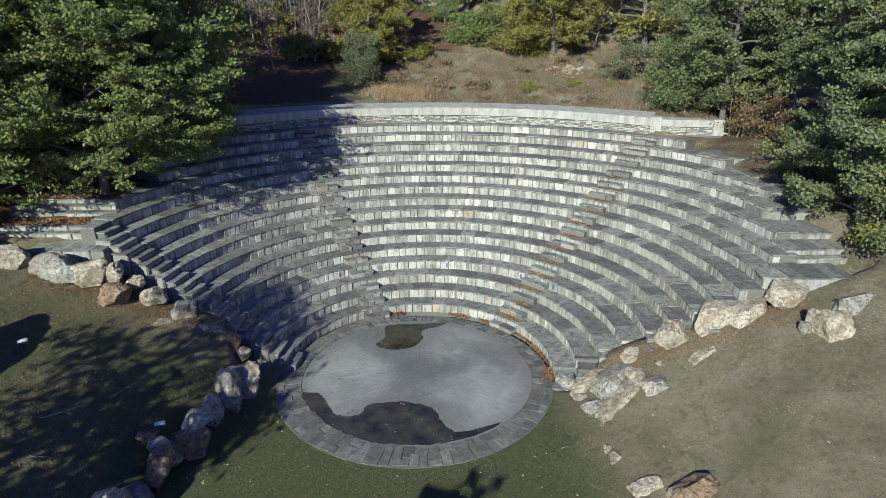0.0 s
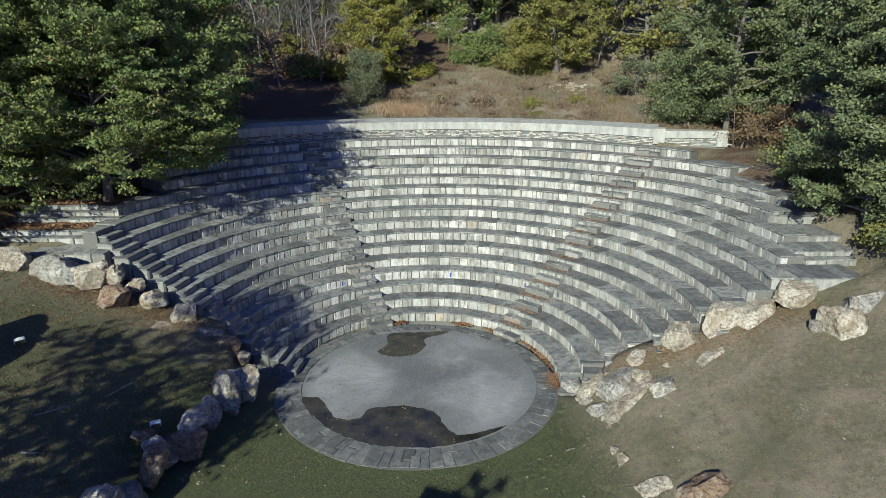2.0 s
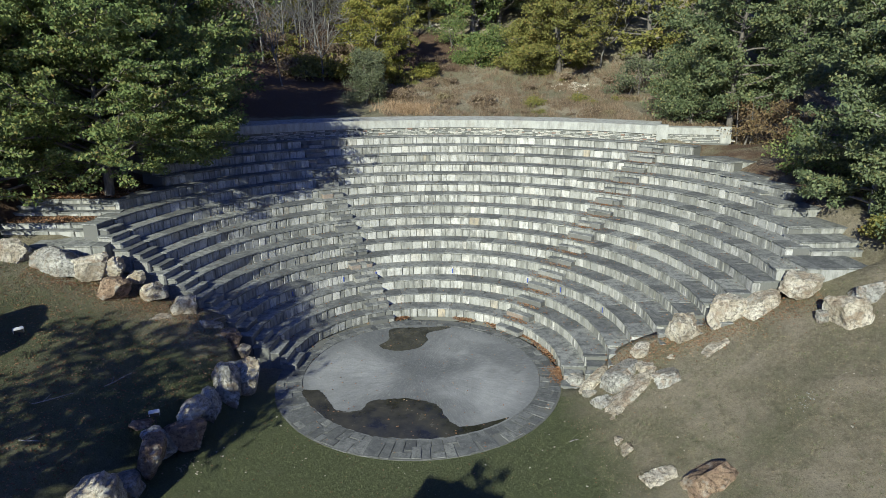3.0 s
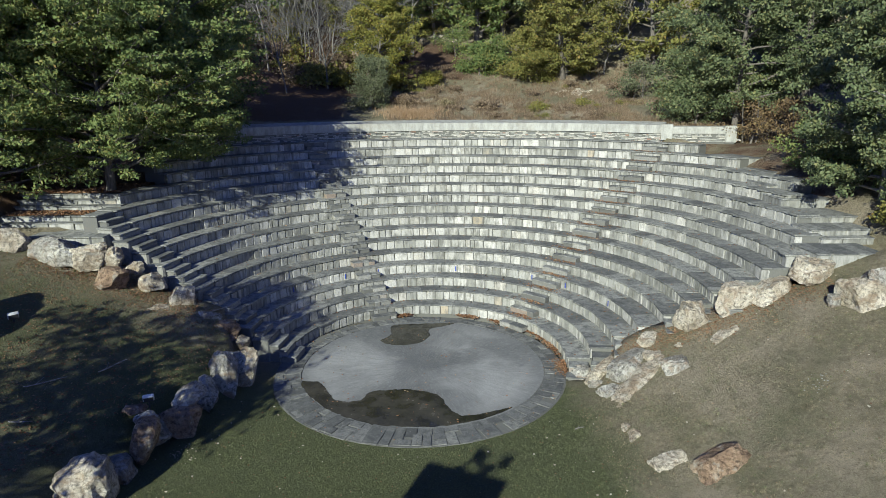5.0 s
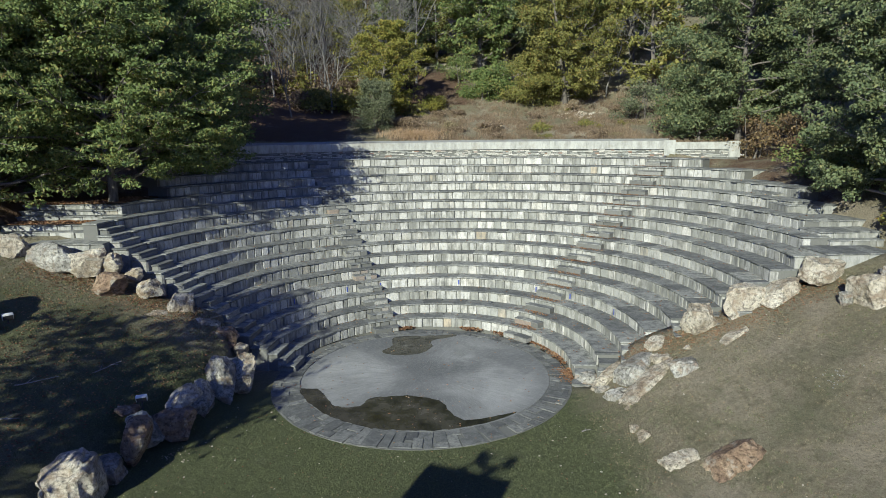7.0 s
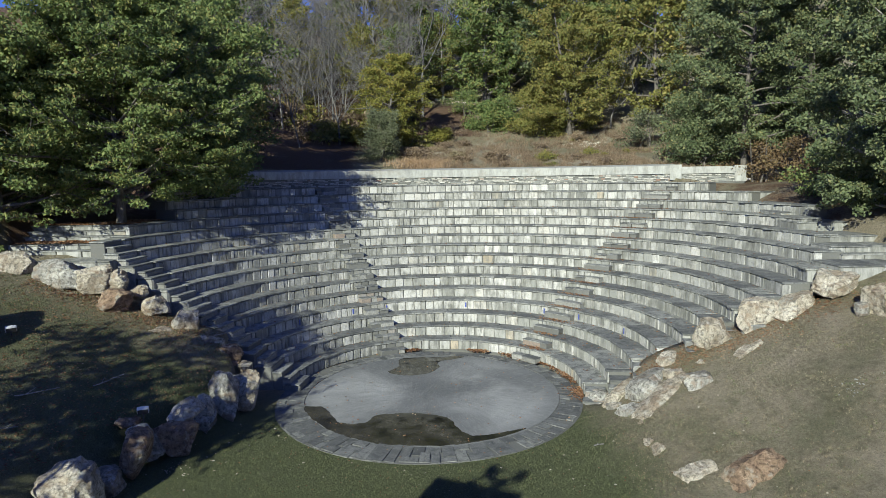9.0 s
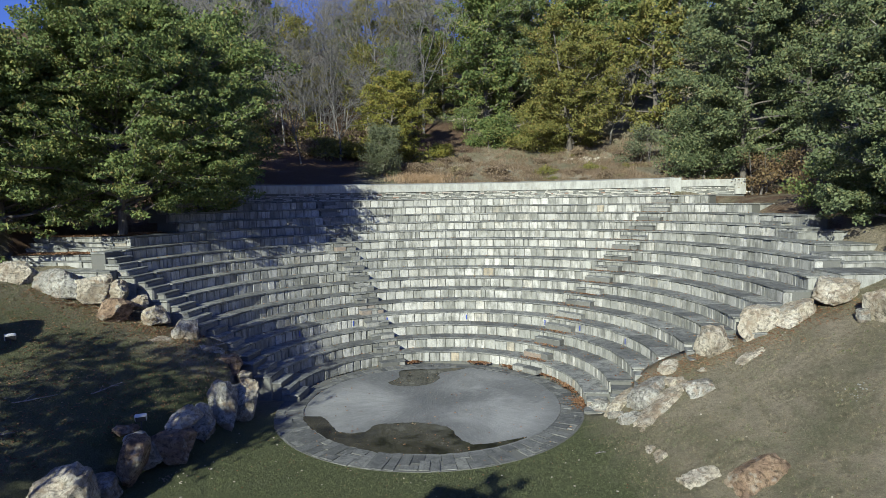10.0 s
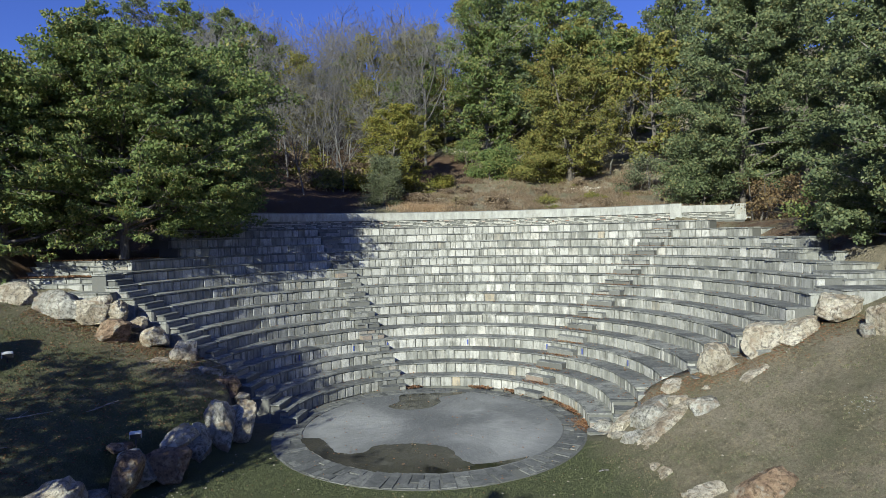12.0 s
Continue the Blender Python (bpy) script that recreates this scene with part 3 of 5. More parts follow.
def build_ring():
    rng = random.Random(31)
    ring = tagged(new("pavement_ring", None), "ring of irregular slate slabs round the stage", "paving", kind="structure")
    for row in range(2):
        deg = 0.0
        while deg < 360:
            # the ring is widest towards the lawn
            outer, ox, oy = 4.97, 0.26, -0.42
            w = rng.uniform(0.22, 0.5)
            step = min(math.degrees(w / 4.6), 360 - deg)
            mid = deg + step / 2
            d = Vector((math.sin(radians(mid)), math.cos(radians(mid))))
            inner_p = Vector((SX, SY)) + d * 4.22
            # distance out to the rim along d
            rel = inner_p - Vector((ox, oy))
            bq = rel.dot(d)
            reach = -bq + math.sqrt(max(0.01, bq * bq - rel.length_squared + outer * outer))
            cut = reach * (0.5 + 0.2 * math.sin(deg * 0.37 + 2 * math.sin(deg * 0.11)))
            if math.sin(deg * 1.3) + math.sin(deg * 0.17) > 0.75:
                cut = reach * 0.98 + 0.02
            f0, f1 = (0.0, cut) if row == 0 else (cut, reach + rng.uniform(-0.06, 0.06))
            if f1 - f0 > 0.08:
                p = inner_p + d * f0
                w = 2 * (4.22 + (f0 + f1) / 2) * math.tan(radians(step / 2))
                # unit stones face inwards along their own -y
                piece("paving_slab", rng.choice(PAVERS), ring, p.x, p.y, -0.06 + rng.uniform(-0.004, 0.004), mid, w - 0.03, f1 - f0 - 0.03, 0.066, rng.uniform(-0.4, 0.4))
            deg += step
    return ring


build_ring()


def puddle(outline, z, label):
    """A thin sheet of water with a soft wandering edge; outline is drawn by a function of 0..1."""
    n = 200
    bm = bmesh.new()
    vs = []
    for i in range(n):
        x, y = outline(i / n)
        j = noise.noise(Vector((x * 3, y * 3, 5))) * 0.06 + noise.noise(Vector((x * 11, y * 11, 2))) * 0.035
        vs.append(bm.verts.new((x + j, y + j, 0)))
    f = bm.faces.new(vs)
    bmesh.ops.triangulate(bm, faces=[f])
    ret = bmesh.ops.extrude_face_region(bm, geom=list(bm.faces))
    for v in ret["geom"]:
        if isinstance(v, bmesh.types.BMVert):
            v.co.z += 0.004
    bmesh.ops.recalc_face_normals(bm, faces=bm.faces)
    ob = part("puddle", bm, PUDDLE)
    ob.location.z = z
    return tagged(ob, label, "puddle", "puddles")


def spline(points, t):
    """A closed smooth curve through a few corner points."""
    n = len(points)
    s = t * n
    i = int(s) % n
    u = s - int(s)
    p0, p1, p2, p3 = (Vector(points[(i + j) % n]) for j in (-1, 0, 1, 2))
    return 0.5 * ((2 * p1) + (p2 - p0) * u + (2 * p0 - 5 * p1 + 4 * p2 - p3) * u * u + (3 * p1 - p0 - 3 * p2 + p3) * u ** 3)


FRONT = [(-3.7, -1.35), (-3.1, -1.45), (-2.75, -2.0), (-2.4, -2.68), (-1.65, -2.75), (-1.35, -2.2), (-0.7, -2.05), (0.15, -2.12), (0.85, -2.55),
         (1.15, -3.35), (1.7, -3.8), (3.05, -3.35), (2.2, -3.95), (0.9, -4.36), (-0.4, -4.32), (-1.5, -4.0), (-2.6, -3.2), (-3.4, -2.1)]
BACK = [(-1.3, 1.95), (-0.95, 2.6), (-0.9, 3.6), (0.4, 3.75), (1.6, 3.75), (1.2, 3.45), (0.6, 3.1), (0.6, 2.4), (0.2, 1.75), (-0.6, 1.55)]
puddle(lambda t: spline(FRONT, t), 0.001, "shallow dark rain puddle along the stage rim")
puddle(lambda t: spline(BACK, t), 0.001, "small dark damp puddle near the first tier")


# ---- wall behind the top tier ----
def wall_line(s):
    """Foot of the wall face; s is a bearing up to 43 degrees, then it runs on straight."""
    c = centre(16)
    if s <= 43:
        return polar(*c, radius(16) + 0.72, s), s
    p = polar(*c, radius(16) + 0.72, 43)
    u = Vector((0.985, -0.17))
    return p + u * (s - 43) * 0.29, 20.0


def wall_strip(offset0, offset1, z0, z1, s0, s1, n):
    verts, faces = [], []
    for i in range(n + 1):
        p, b = wall_line(s0 + (s1 - s0) * i / n)
        d = Vector((math.sin(radians(b)), math.cos(radians(b))))
        a, q = p + d * offset0, p + d * offset1
        verts += [(a.x, a.y, z0), (a.x, a.y, z1), (q.x, q.y, z1), (q.x, q.y, z0)]
    for i in range(n):
        a, b = 4 * i, 4 * i + 4
        faces += [(a, a + 1, b + 1, b), (a + 1, a + 2, b + 2, b + 1), (a + 2, a + 3, b + 3, b + 2), (a, b, b + 3, a + 3)]
    e = 4 * n
    faces += [(0, 3, 2, 1), (e, e + 1, e + 2, e + 3)]
    return verts, faces


def build_wall():
    wall = tagged(new("wall_back", None), "low curved rubble wall with a broad pale concrete coping", "wall", kind="structure")
    z = TIERS * H
    v, f = wall_strip(0.03, 1.0, z - 0.4, z + 0.42, -48, 56, 60)
    mesh_object("mortar_bed", v, f, CORE, wall)
    v, f = wall_strip(-0.05, 1.6, z + 0.42, z + 0.86, -48, 43.5, 60)
    v = [(x, y, q + (0.1 if i % 4 == 2 else 0)) for i, (x, y, q) in enumerate(v)]
    o = mesh_object("coping", v, f, COPING, wall, "pale weathered concrete coping")
    v, f = wall_strip(-0.03, 1.0, z + 0.42, z + 0.78, 43.5, 55.5, 10)
    mesh_object("coping", v, f, COPING, wall)
    v, f = wall_strip(-0.12, 0.6, z + 0.1, z + 0.90, 43.2, 45.2, 2)
    mesh_object("pier", v, f, COPING, wall, "squared pale stone pier")
    v, f = wall_strip(-0.07, 0.55, z - 0.02, z + 0.82, 54.3, 56.2, 2)
    mesh_object("pier", v, f, COPING, wall, "squared pale stone pier")
    # thin stones in five courses, too many and small to count
    rng = random.Random(5)
    verts, faces = [], []
    for row in range(5):
        s = -48.0
        zz = z + 0.083 * row - 0.01
        while s < 56:
            w = rng.uniform(0.07, 0.34)
            ds = math.degrees(w / 16.6)
            p, b = wall_line(s + ds / 2)
            d = Vector((math.sin(radians(b)), math.cos(radians(b))))
            t = Vector((d.y, -d.x))
            hh = 0.078 * rng.uniform(0.5, 1.0)
            out = rng.uniform(-0.04, 0.05)
            base = len(verts)
            for dx in (-1, 1):
                for dy in (out, 0.2):
                    for dz in (0, hh):
                        q = p + t * dx * (w / 2 - 0.008) + d * dy
                        verts.append((q.x, q.y, zz + dz + rng.uniform(-0.006, 0.006)))
            for fc in ((0, 1, 5, 4), (1, 3, 7, 5), (0, 4, 6, 2), (0, 2, 3, 1), (4, 5, 7, 6), (2, 6, 7, 3)):
                faces.append(tuple(base + i for i in fc))
            s += ds
    o = mesh_object("thin_stones", verts, faces, RUBBLE, wall)
    tagged(o, kind="stuff")


build_wall()


# ---- landings at both ends ----
def straight_run(parent, inv, x0, x1, y, z, h, depth, rng):
    """A row of pale blocks facing -y, with a slate tread behind its edge."""
    x = x0
    while x < x1 - 0.05:
        w = min(rng.uniform(0.45, 1.0), x1 - x)
        o = piece("landing_block", rng.choice(LANDS), parent, x + w / 2, y + rng.uniform(-0.02, 0.02), z - h - 0.25, 0, w - 0.015, max(0.35, depth - 0.06), h + 0.205)
        o.matrix_parent_inverse = inv
        o = piece("landing_slab", rng.choice(SLABS), parent, x + w / 2, y - 0.03, z - 0.045, 0, w - 0.008, depth, 0.045)
        o.matrix_parent_inverse = inv
        x += w


def build_landing(label, runs, seed):
    rng = random.Random(seed)
    land = tagged(new("landing_stair", None), label, "stair", "landing stairs")
    land.location = (runs[0][0], runs[0][2], runs[0][3])
    inv = Matrix.Translation(-land.location)
    for x0, x1, y, z, h, depth in runs:
        straight_run(land, inv, x0, x1, y, z, h, depth, rng)


build_landing("pale stone landing steps strewn with brown leaves", (
    (-16.6, -11.7, 4.7, 5.46, 0.22, 1.2), (-16.2, -11.85, 4.36, 5.27, 0.22, 0.45), (-16.0, -11.5, 4.02, 5.08, 0.22, 0.45),
    (-15.6, -11.95, 2.98, 4.88, 0.22, 1.15), (-15.4, -11.75, 2.66, 4.68, 0.22, 0.45), (-13.7, -10.95, 1.42, 4.42, 0.5, 1.35)), 51)
build_landing("grey stone landing steps under an oak", (
    (14.5, 16.7, 8.05, 6.27, 0.22, 2.0), (14.7, 16.5, 6.15, 5.86, 0.22, 1.95), (14.4, 16.3, 4.15, 5.6, 0.2, 2.1), (14.0, 16.0, 2.35, 5.32, 0.22, 1.9),
    (13.72, 15.95, 0.72, 4.97, 0.2, 1.7), (13.5, 15.6, -0.35, 4.74, 0.2, 1.15), (13.7, 15.5, -0.68, 4.52, 0.2, 0.45), (12.75, 14.9, -2.0, 4.34, 0.6, 1.45)), 52)
# ---- boulders ----
def boulder(x, y, z, rx, ry, rz, turn, material, label, seed, lean=(0, 0), cuts=13):
    """A split boulder: a ball cut by random planes into broad faces, then chipped and pitted."""
    rng = random.Random(seed)
    bm = bmesh.new()
    bmesh.ops.create_icosphere(bm, subdivisions=4, radius=1)
    planes = []
    for i in range(cuts):
        n = Vector((rng.gauss(0, 1), rng.gauss(0, 1), rng.gauss(0, 0.8))).normalized()
        planes.append((n, rng.uniform(0.6, 0.98)))
    off = Vector((seed * 3.1, seed * 1.7, 0))
    for v in bm.verts:
        # squarer than a ball to begin with
        v.co = Vector([math.copysign(abs(c) ** 0.62, c) for c in v.co])
        for n, d in planes:
            e = v.co.dot(n) - d
            if e > 0:
                v.co -= n * e
        # ledges along one bedding direction, chips and pits
        bed = noise.noise(v.co * 0.8 + off) * 0.09 - 0.07 * abs(math.sin(v.co.z * 5.5 + 2 * noise.noise(v.co * 1.5 + off))) ** 6
        v.co += v.co.normalized() * (bed - abs(noise.noise(v.co * 3.0 + off)) * 0.12 + noise.noise(v.co * 8 + off) * 0.05)
        v.co = Vector((v.co.x * rx * 1.12, v.co.y * ry * 1.12, v.co.z * rz * 1.15))
    for f in bm.faces:
        f.smooth = True
    ob = part("boulder", bm, material)
    ob.data.set_sharp_from_angle(angle=radians(20))
    ob.matrix_basis = pose(x, y, z, *lean, turn)
    return tagged(ob, label, "boulder", "boulders round the theatre")


P, G, R = ROCK_PALE, ROCK_GREY, ROCK_RED
LEFT_BANK = ((-13.8, 0.5, 4.15, 0.75, 0.55, 0.66, 10, P), (-12.15, 0.45, 4.08, 0.8, 0.55, 0.5, 0, G), (-11.05, 0.65, 3.95, 0.58, 0.5, 0.46, 20, P),
             (-10.38, 0.8, 3.82, 0.36, 0.36, 0.4, 0, P), (-9.72, 0.82, 3.36, 0.3, 0.3, 0.28, -30, P), (-9.05, 0.58, 2.95, 0.44, 0.38, 0.4, -30, P),
             (-8.1, 0.42, 2.42, 0.42, 0.4, 0.52, -40, P), (-10.2, 0.05, 3.2, 0.6, 0.46, 0.4, 5, R), (-7.3, 0.1, 1.75, 0.6, 0.4, 0.28, 10, G),
             (-8.75, -0.25, 2.3, 0.5, 0.3, 0.14, 10, P), (-6.5, 0.0, 1.35, 0.5, 0.4, 0.32, 0, R), (-6.95, -0.3, 1.4, 0.42, 0.36, 0.24, 20, G), (-5.9, -0.15, 0.95, 0.3, 0.3, 0.2, 0, P))
LOW_WALL = ((-5.98, -2.1, 0.55, 0.58, 0.46, 0.78, -12, G), (-5.45, -1.42, 0.55, 0.28, 0.4, 0.64, 20, P, (0, 14)), (-6.25, -2.95, 0.4, 0.46, 0.46, 0.58, 10, G),
            (-6.3, -4.1, 1.0, 0.48, 0.4, 0.24, 25, P, (10, -14)), (-6.42, -4.35, 0.42, 0.64, 0.5, 0.46, 10, R), (-6.85, -5.85, 0.5, 0.3, 0.46, 0.68, 16, R, (0, 14)),
            (-7.5, -7.6, 0.4, 0.66, 0.62, 0.74, 8, P, (0, -10)), (-7.45, -4.95, 1.05, 0.3, 0.25, 0.14, 0, R), (-6.95, -5.1, 0.6, 0.4, 0.4, 0.42, 60, G), (-5.95, -1.35, 0.75, 0.4, 0.35, 0.4, 40, G),
            (-7.25, -6.6, 0.2, 0.46, 0.4, 0.36, 30, G))
RIGHT_BANK = ((6.35, -1.75, 0.42, 0.8, 0.34, 0.3, 32, P, (0, -16)), (5.75, -1.35, 0.1, 0.4, 0.32, 0.22, 10, G), (6.85, -2.7, 0.8, 0.9, 0.55, 0.44, 28, G, (-16, -16)),
              (7.05, -3.45, 0.68, 1.25, 0.42, 0.4, 36, P, (-18, -20)), (6.15, -3.35, 0.3, 0.36, 0.6, 0.4, 10, G, (0, -12)), (6.3, -4.15, 0.32, 0.5, 0.32, 0.22, 30, P),
              (7.95, -3.5, 1.36, 0.54, 0.36, 0.28, 12, G), (6.0, -2.45, 0.14, 0.34, 0.3, 0.2, 0, G), (7.6, -2.7, 1.2, 0.5, 0.35, 0.26, 24, P, (0, -14)),
              (7.75, -1.8, 1.25, 0.42, 0.34, 0.4, 30, P), (8.9, -1.9, 2.25, 0.54, 0.46, 0.6, 10, P), (10.4, -1.85, 2.8, 0.86, 0.48, 0.56, 15, P),
              (9.65, -2.95, 2.06, 0.95, 0.34, 0.18, 27, P, (0, -22)), (8.65, -2.55, 1.55, 0.4, 0.3, 0.16, 20, P), (11.45, -2.05, 3.15, 0.75, 0.46, 0.3, 22, P, (0, -14)))
RIGHT_TOP = ((12.6, -2.1, 3.85, 0.62, 0.5, 0.4, 5, P), (12.95, -3.95, 3.55, 0.66, 0.56, 0.58, 25, P), (14.0, -3.2, 3.85, 0.75, 0.45, 0.5, 12, G), (12.35, -3.65, 3.35, 0.2, 0.18, 0.22, 0, G),
             (5.95, -5.75, 0.2, 0.26, 0.28, 0.34, 0, P), (5.98, -5.3, 0.26, 0.26, 0.24, 0.24, 30, P), (6.45, -4.85, 0.4, 0.3, 0.22, 0.18, 10, G), (6.25, -4.95, 0.34, 0.18, 0.18, 0.16, 50, P),
             # the last, at x -12.95, is an unseen boulder added for its rounded shadow
             (6.45, -7.0, 0.25, 0.5, 0.42, 0.42, 0, P), (7.4, -7.55, 0.42, 0.66, 0.66, 0.74, 40, R), (6.75, -7.75, 0.2, 0.22, 0.2, 0.2, 0, P), (0.1, -9.65, 0.3, 0.95, 0.55, 0.66, 4, P), (-12.95, -5.3, 3.6, 0.85, 0.8, 1.35, 0, G))
HUES = {P.name: "pale buff limestone boulder set in the bank", G.name: "grey lichen-flecked boulder set in the bank", R.name: "rust-stained reddish boulder lying on the grass"}
for group_seed, rocks in ((200, LEFT_BANK), (300, LOW_WALL), (400, RIGHT_BANK), (500, RIGHT_TOP)):
    for i, (x, y, z, rx, ry, rz, turn, mat, *lean) in enumerate(rocks):
        boulder(x, y, z, rx, ry, rz, turn, mat, HUES[mat.name], group_seed + i, *lean)


# ---- trees ----
def tube(verts, faces, pts, radii, sides):
    """A tapered tube through pts."""
    base = len(verts)
    for i, (p, r) in enumerate(zip(pts, radii)):
        d = (pts[min(i + 1, len(pts) - 1)] - pts[max(i - 1, 0)]).normalized()
        u = d.cross(Vector((0.31, 0.95, 0.1))).normalized()
        w = d.cross(u)
        for s in range(sides):
            a = 2 * math.pi * s / sides
            verts.append(p + (u * math.cos(a) + w * math.sin(a)) * r)
    for i in range(len(pts) - 1):
        for s in range(sides):
            a, b = base + i * sides + s, base + i * sides + (s + 1) % sides
            faces.append((a, b, b + sides, a + sides))


def bend(rng, p, d, length, n, wander, lift):
    pts = [p.copy()]
    d = d.normalized()
    for _ in range(n):
        d = (d + Vector((rng.gauss(0, wander), rng.gauss(0, wander), rng.gauss(0, wander) + lift))).normalized()
        pts.append(pts[-1] + d * length / n)
    return pts


def leaf_mesh(name, centres, spread, count, size, seed, material, flat=0.5):
    """Many small folded leaves scattered about the ends of the branches."""
    g = np.random.default_rng(seed)
    c = np.array([tuple(v) for v in centres])
    idx = g.integers(0, len(c), count)
    off = g.normal(0, 1, (count, 3))
    off /= np.maximum(1.0, np.linalg.norm(off, axis=1, keepdims=True) / 1.6)
    pos = c[idx] + off * np.array((spread, spread, spread * flat))
    nrm = g.normal(0, 1, (count, 3)) * np.array((0.8, 0.8, 0.55)) + np.array((0, 0, 0.55))
    nrm /= np.linalg.norm(nrm, axis=1, keepdims=True)
    t = np.cross(nrm, g.normal(0, 1, (count, 3)))
    t /= np.linalg.norm(t, axis=1, keepdims=True)
    b = np.cross(nrm, t)
    s = size * g.uniform(0.6, 1.35, (count, 1))
    verts = np.empty((count, 4, 3))
    verts[:, 0] = pos - t * s
    verts[:, 1] = pos + b * s * 0.55 + nrm * s * 0.12
    verts[:, 2] = pos + t * s
    verts[:, 3] = pos - b * s * 0.55 + nrm * s * 0.12
    me = bpy.data.meshes.new(name)
    me.vertices.add(count * 4)
    me.vertices.foreach_set("co", verts.reshape(-1))
    me.loops.add(count * 4)
    me.loops.foreach_set("vertex_index", np.arange(count * 4, dtype=np.int32))
    me.polygons.add(count)
    me.polygons.foreach_set("loop_start", np.arange(0, count * 4, 4, dtype=np.int32))
    me.materials.append(material)
    me.update(calc_edges=True)
    return me


def tree(name, x, y, z, height, spread, seed, leaves, leaf_size, leaf_mat_, bark, label, low=0.25, limbs=11, trunk_r=None, stems=1, group="", clump=0.62, top_heavy=0.0, subs=11, flat=0.5):
    """A tree with its foot at x, y, z: stems, limbs and twigs under one bark, and a crown of leaves."""
    rng = random.Random(seed)
    ob = tagged(new(name, None), label, "bush" if "bush" in name or "shrub" in name else "tree", group)
    ob.location = (x, y, z)
    verts, faces, ends = [], [], []
    tr = trunk_r or height * 0.018
    for s in range(stems):
        lean = Vector((rng.gauss(0, 0.06 + 0.1 * (stems > 1)), rng.gauss(0, 0.06 + 0.1 * (stems > 1)), 1))
        root = Vector((rng.gauss(0, 0.25 * (stems > 1)), rng.gauss(0, 0.25 * (stems > 1)), -0.3))
        top = height * (rng.uniform(0.8, 1.0) if s else 0.96)
        pts = bend(rng, root, lean, top, 9, 0.05, 0.03)
        tube(verts, faces, pts, [tr * (1.25 if i == 0 else 1.0 - 0.95 * i / 9) + 0.012 for i in range(10)], 8)
        ends.append(pts[-1])
        n = max(4, limbs // stems)
        for j in range(n):
            f = low + (0.97 - low) * (j + rng.random() * 0.6) / n
            i = min(8, int(f * 9))
            p = pts[i].lerp(pts[i + 1], f * 9 - i)
            a = j * 2.399 + rng.uniform(-0.5, 0.5) + s
            # crown profile: full below the middle, drawn in at the top
            g = (f - low) / (1 - low)
            prof = (math.sin(math.pi * min(1, 0.22 + 0.78 * g ** (0.8 + top_heavy))) ** 0.6) * rng.uniform(0.75, 1.1)
            ln = max(0.12 * spread, spread * prof)
            d = Vector((math.cos(a), math.sin(a), 0.15 + 0.5 * g + rng.gauss(0, 0.1)))
            lp = bend(rng, p, d, ln, 5, 0.10, 0.03)
            r0 = tr * 0.45 * (1 - 0.6 * f)
            tube(verts, faces, lp, [r0 * (1 - 0.85 * q / 5) + 0.008 for q in range(6)], 5)
            for q in range(subs):
                u = rng.uniform(0.2, 1.0)
                m = min(4, int(u * 5))
                sp = lp[m].lerp(lp[m + 1], u * 5 - m)
                sd = Vector((math.cos(a + rng.gauss(0, 0.9)), math.sin(a + rng.gauss(0, 0.9)), rng.gauss(0.12, 0.3)))
                sl = bend(rng, sp, sd, ln * rng.uniform(0.22, 0.48), 3, 0.15, 0.02)
                tube(verts, faces, sl, [r0 * 0.3 * (1 - 0.8 * w / 3) + 0.005 for w in range(4)], 3)
                ends += [sl[-1], sl[2], sl[1]]
            ends.append(lp[-1])
    t = mesh_object("trunk", [tuple(v) for v in verts], faces, bark, ob, flat=False)
    if leaves:
        me = leaf_mesh("crown", ends, clump, leaves, leaf_size, seed, leaf_mat_, flat)
        c = new("crown", me)
        c.parent = ob
    return ob


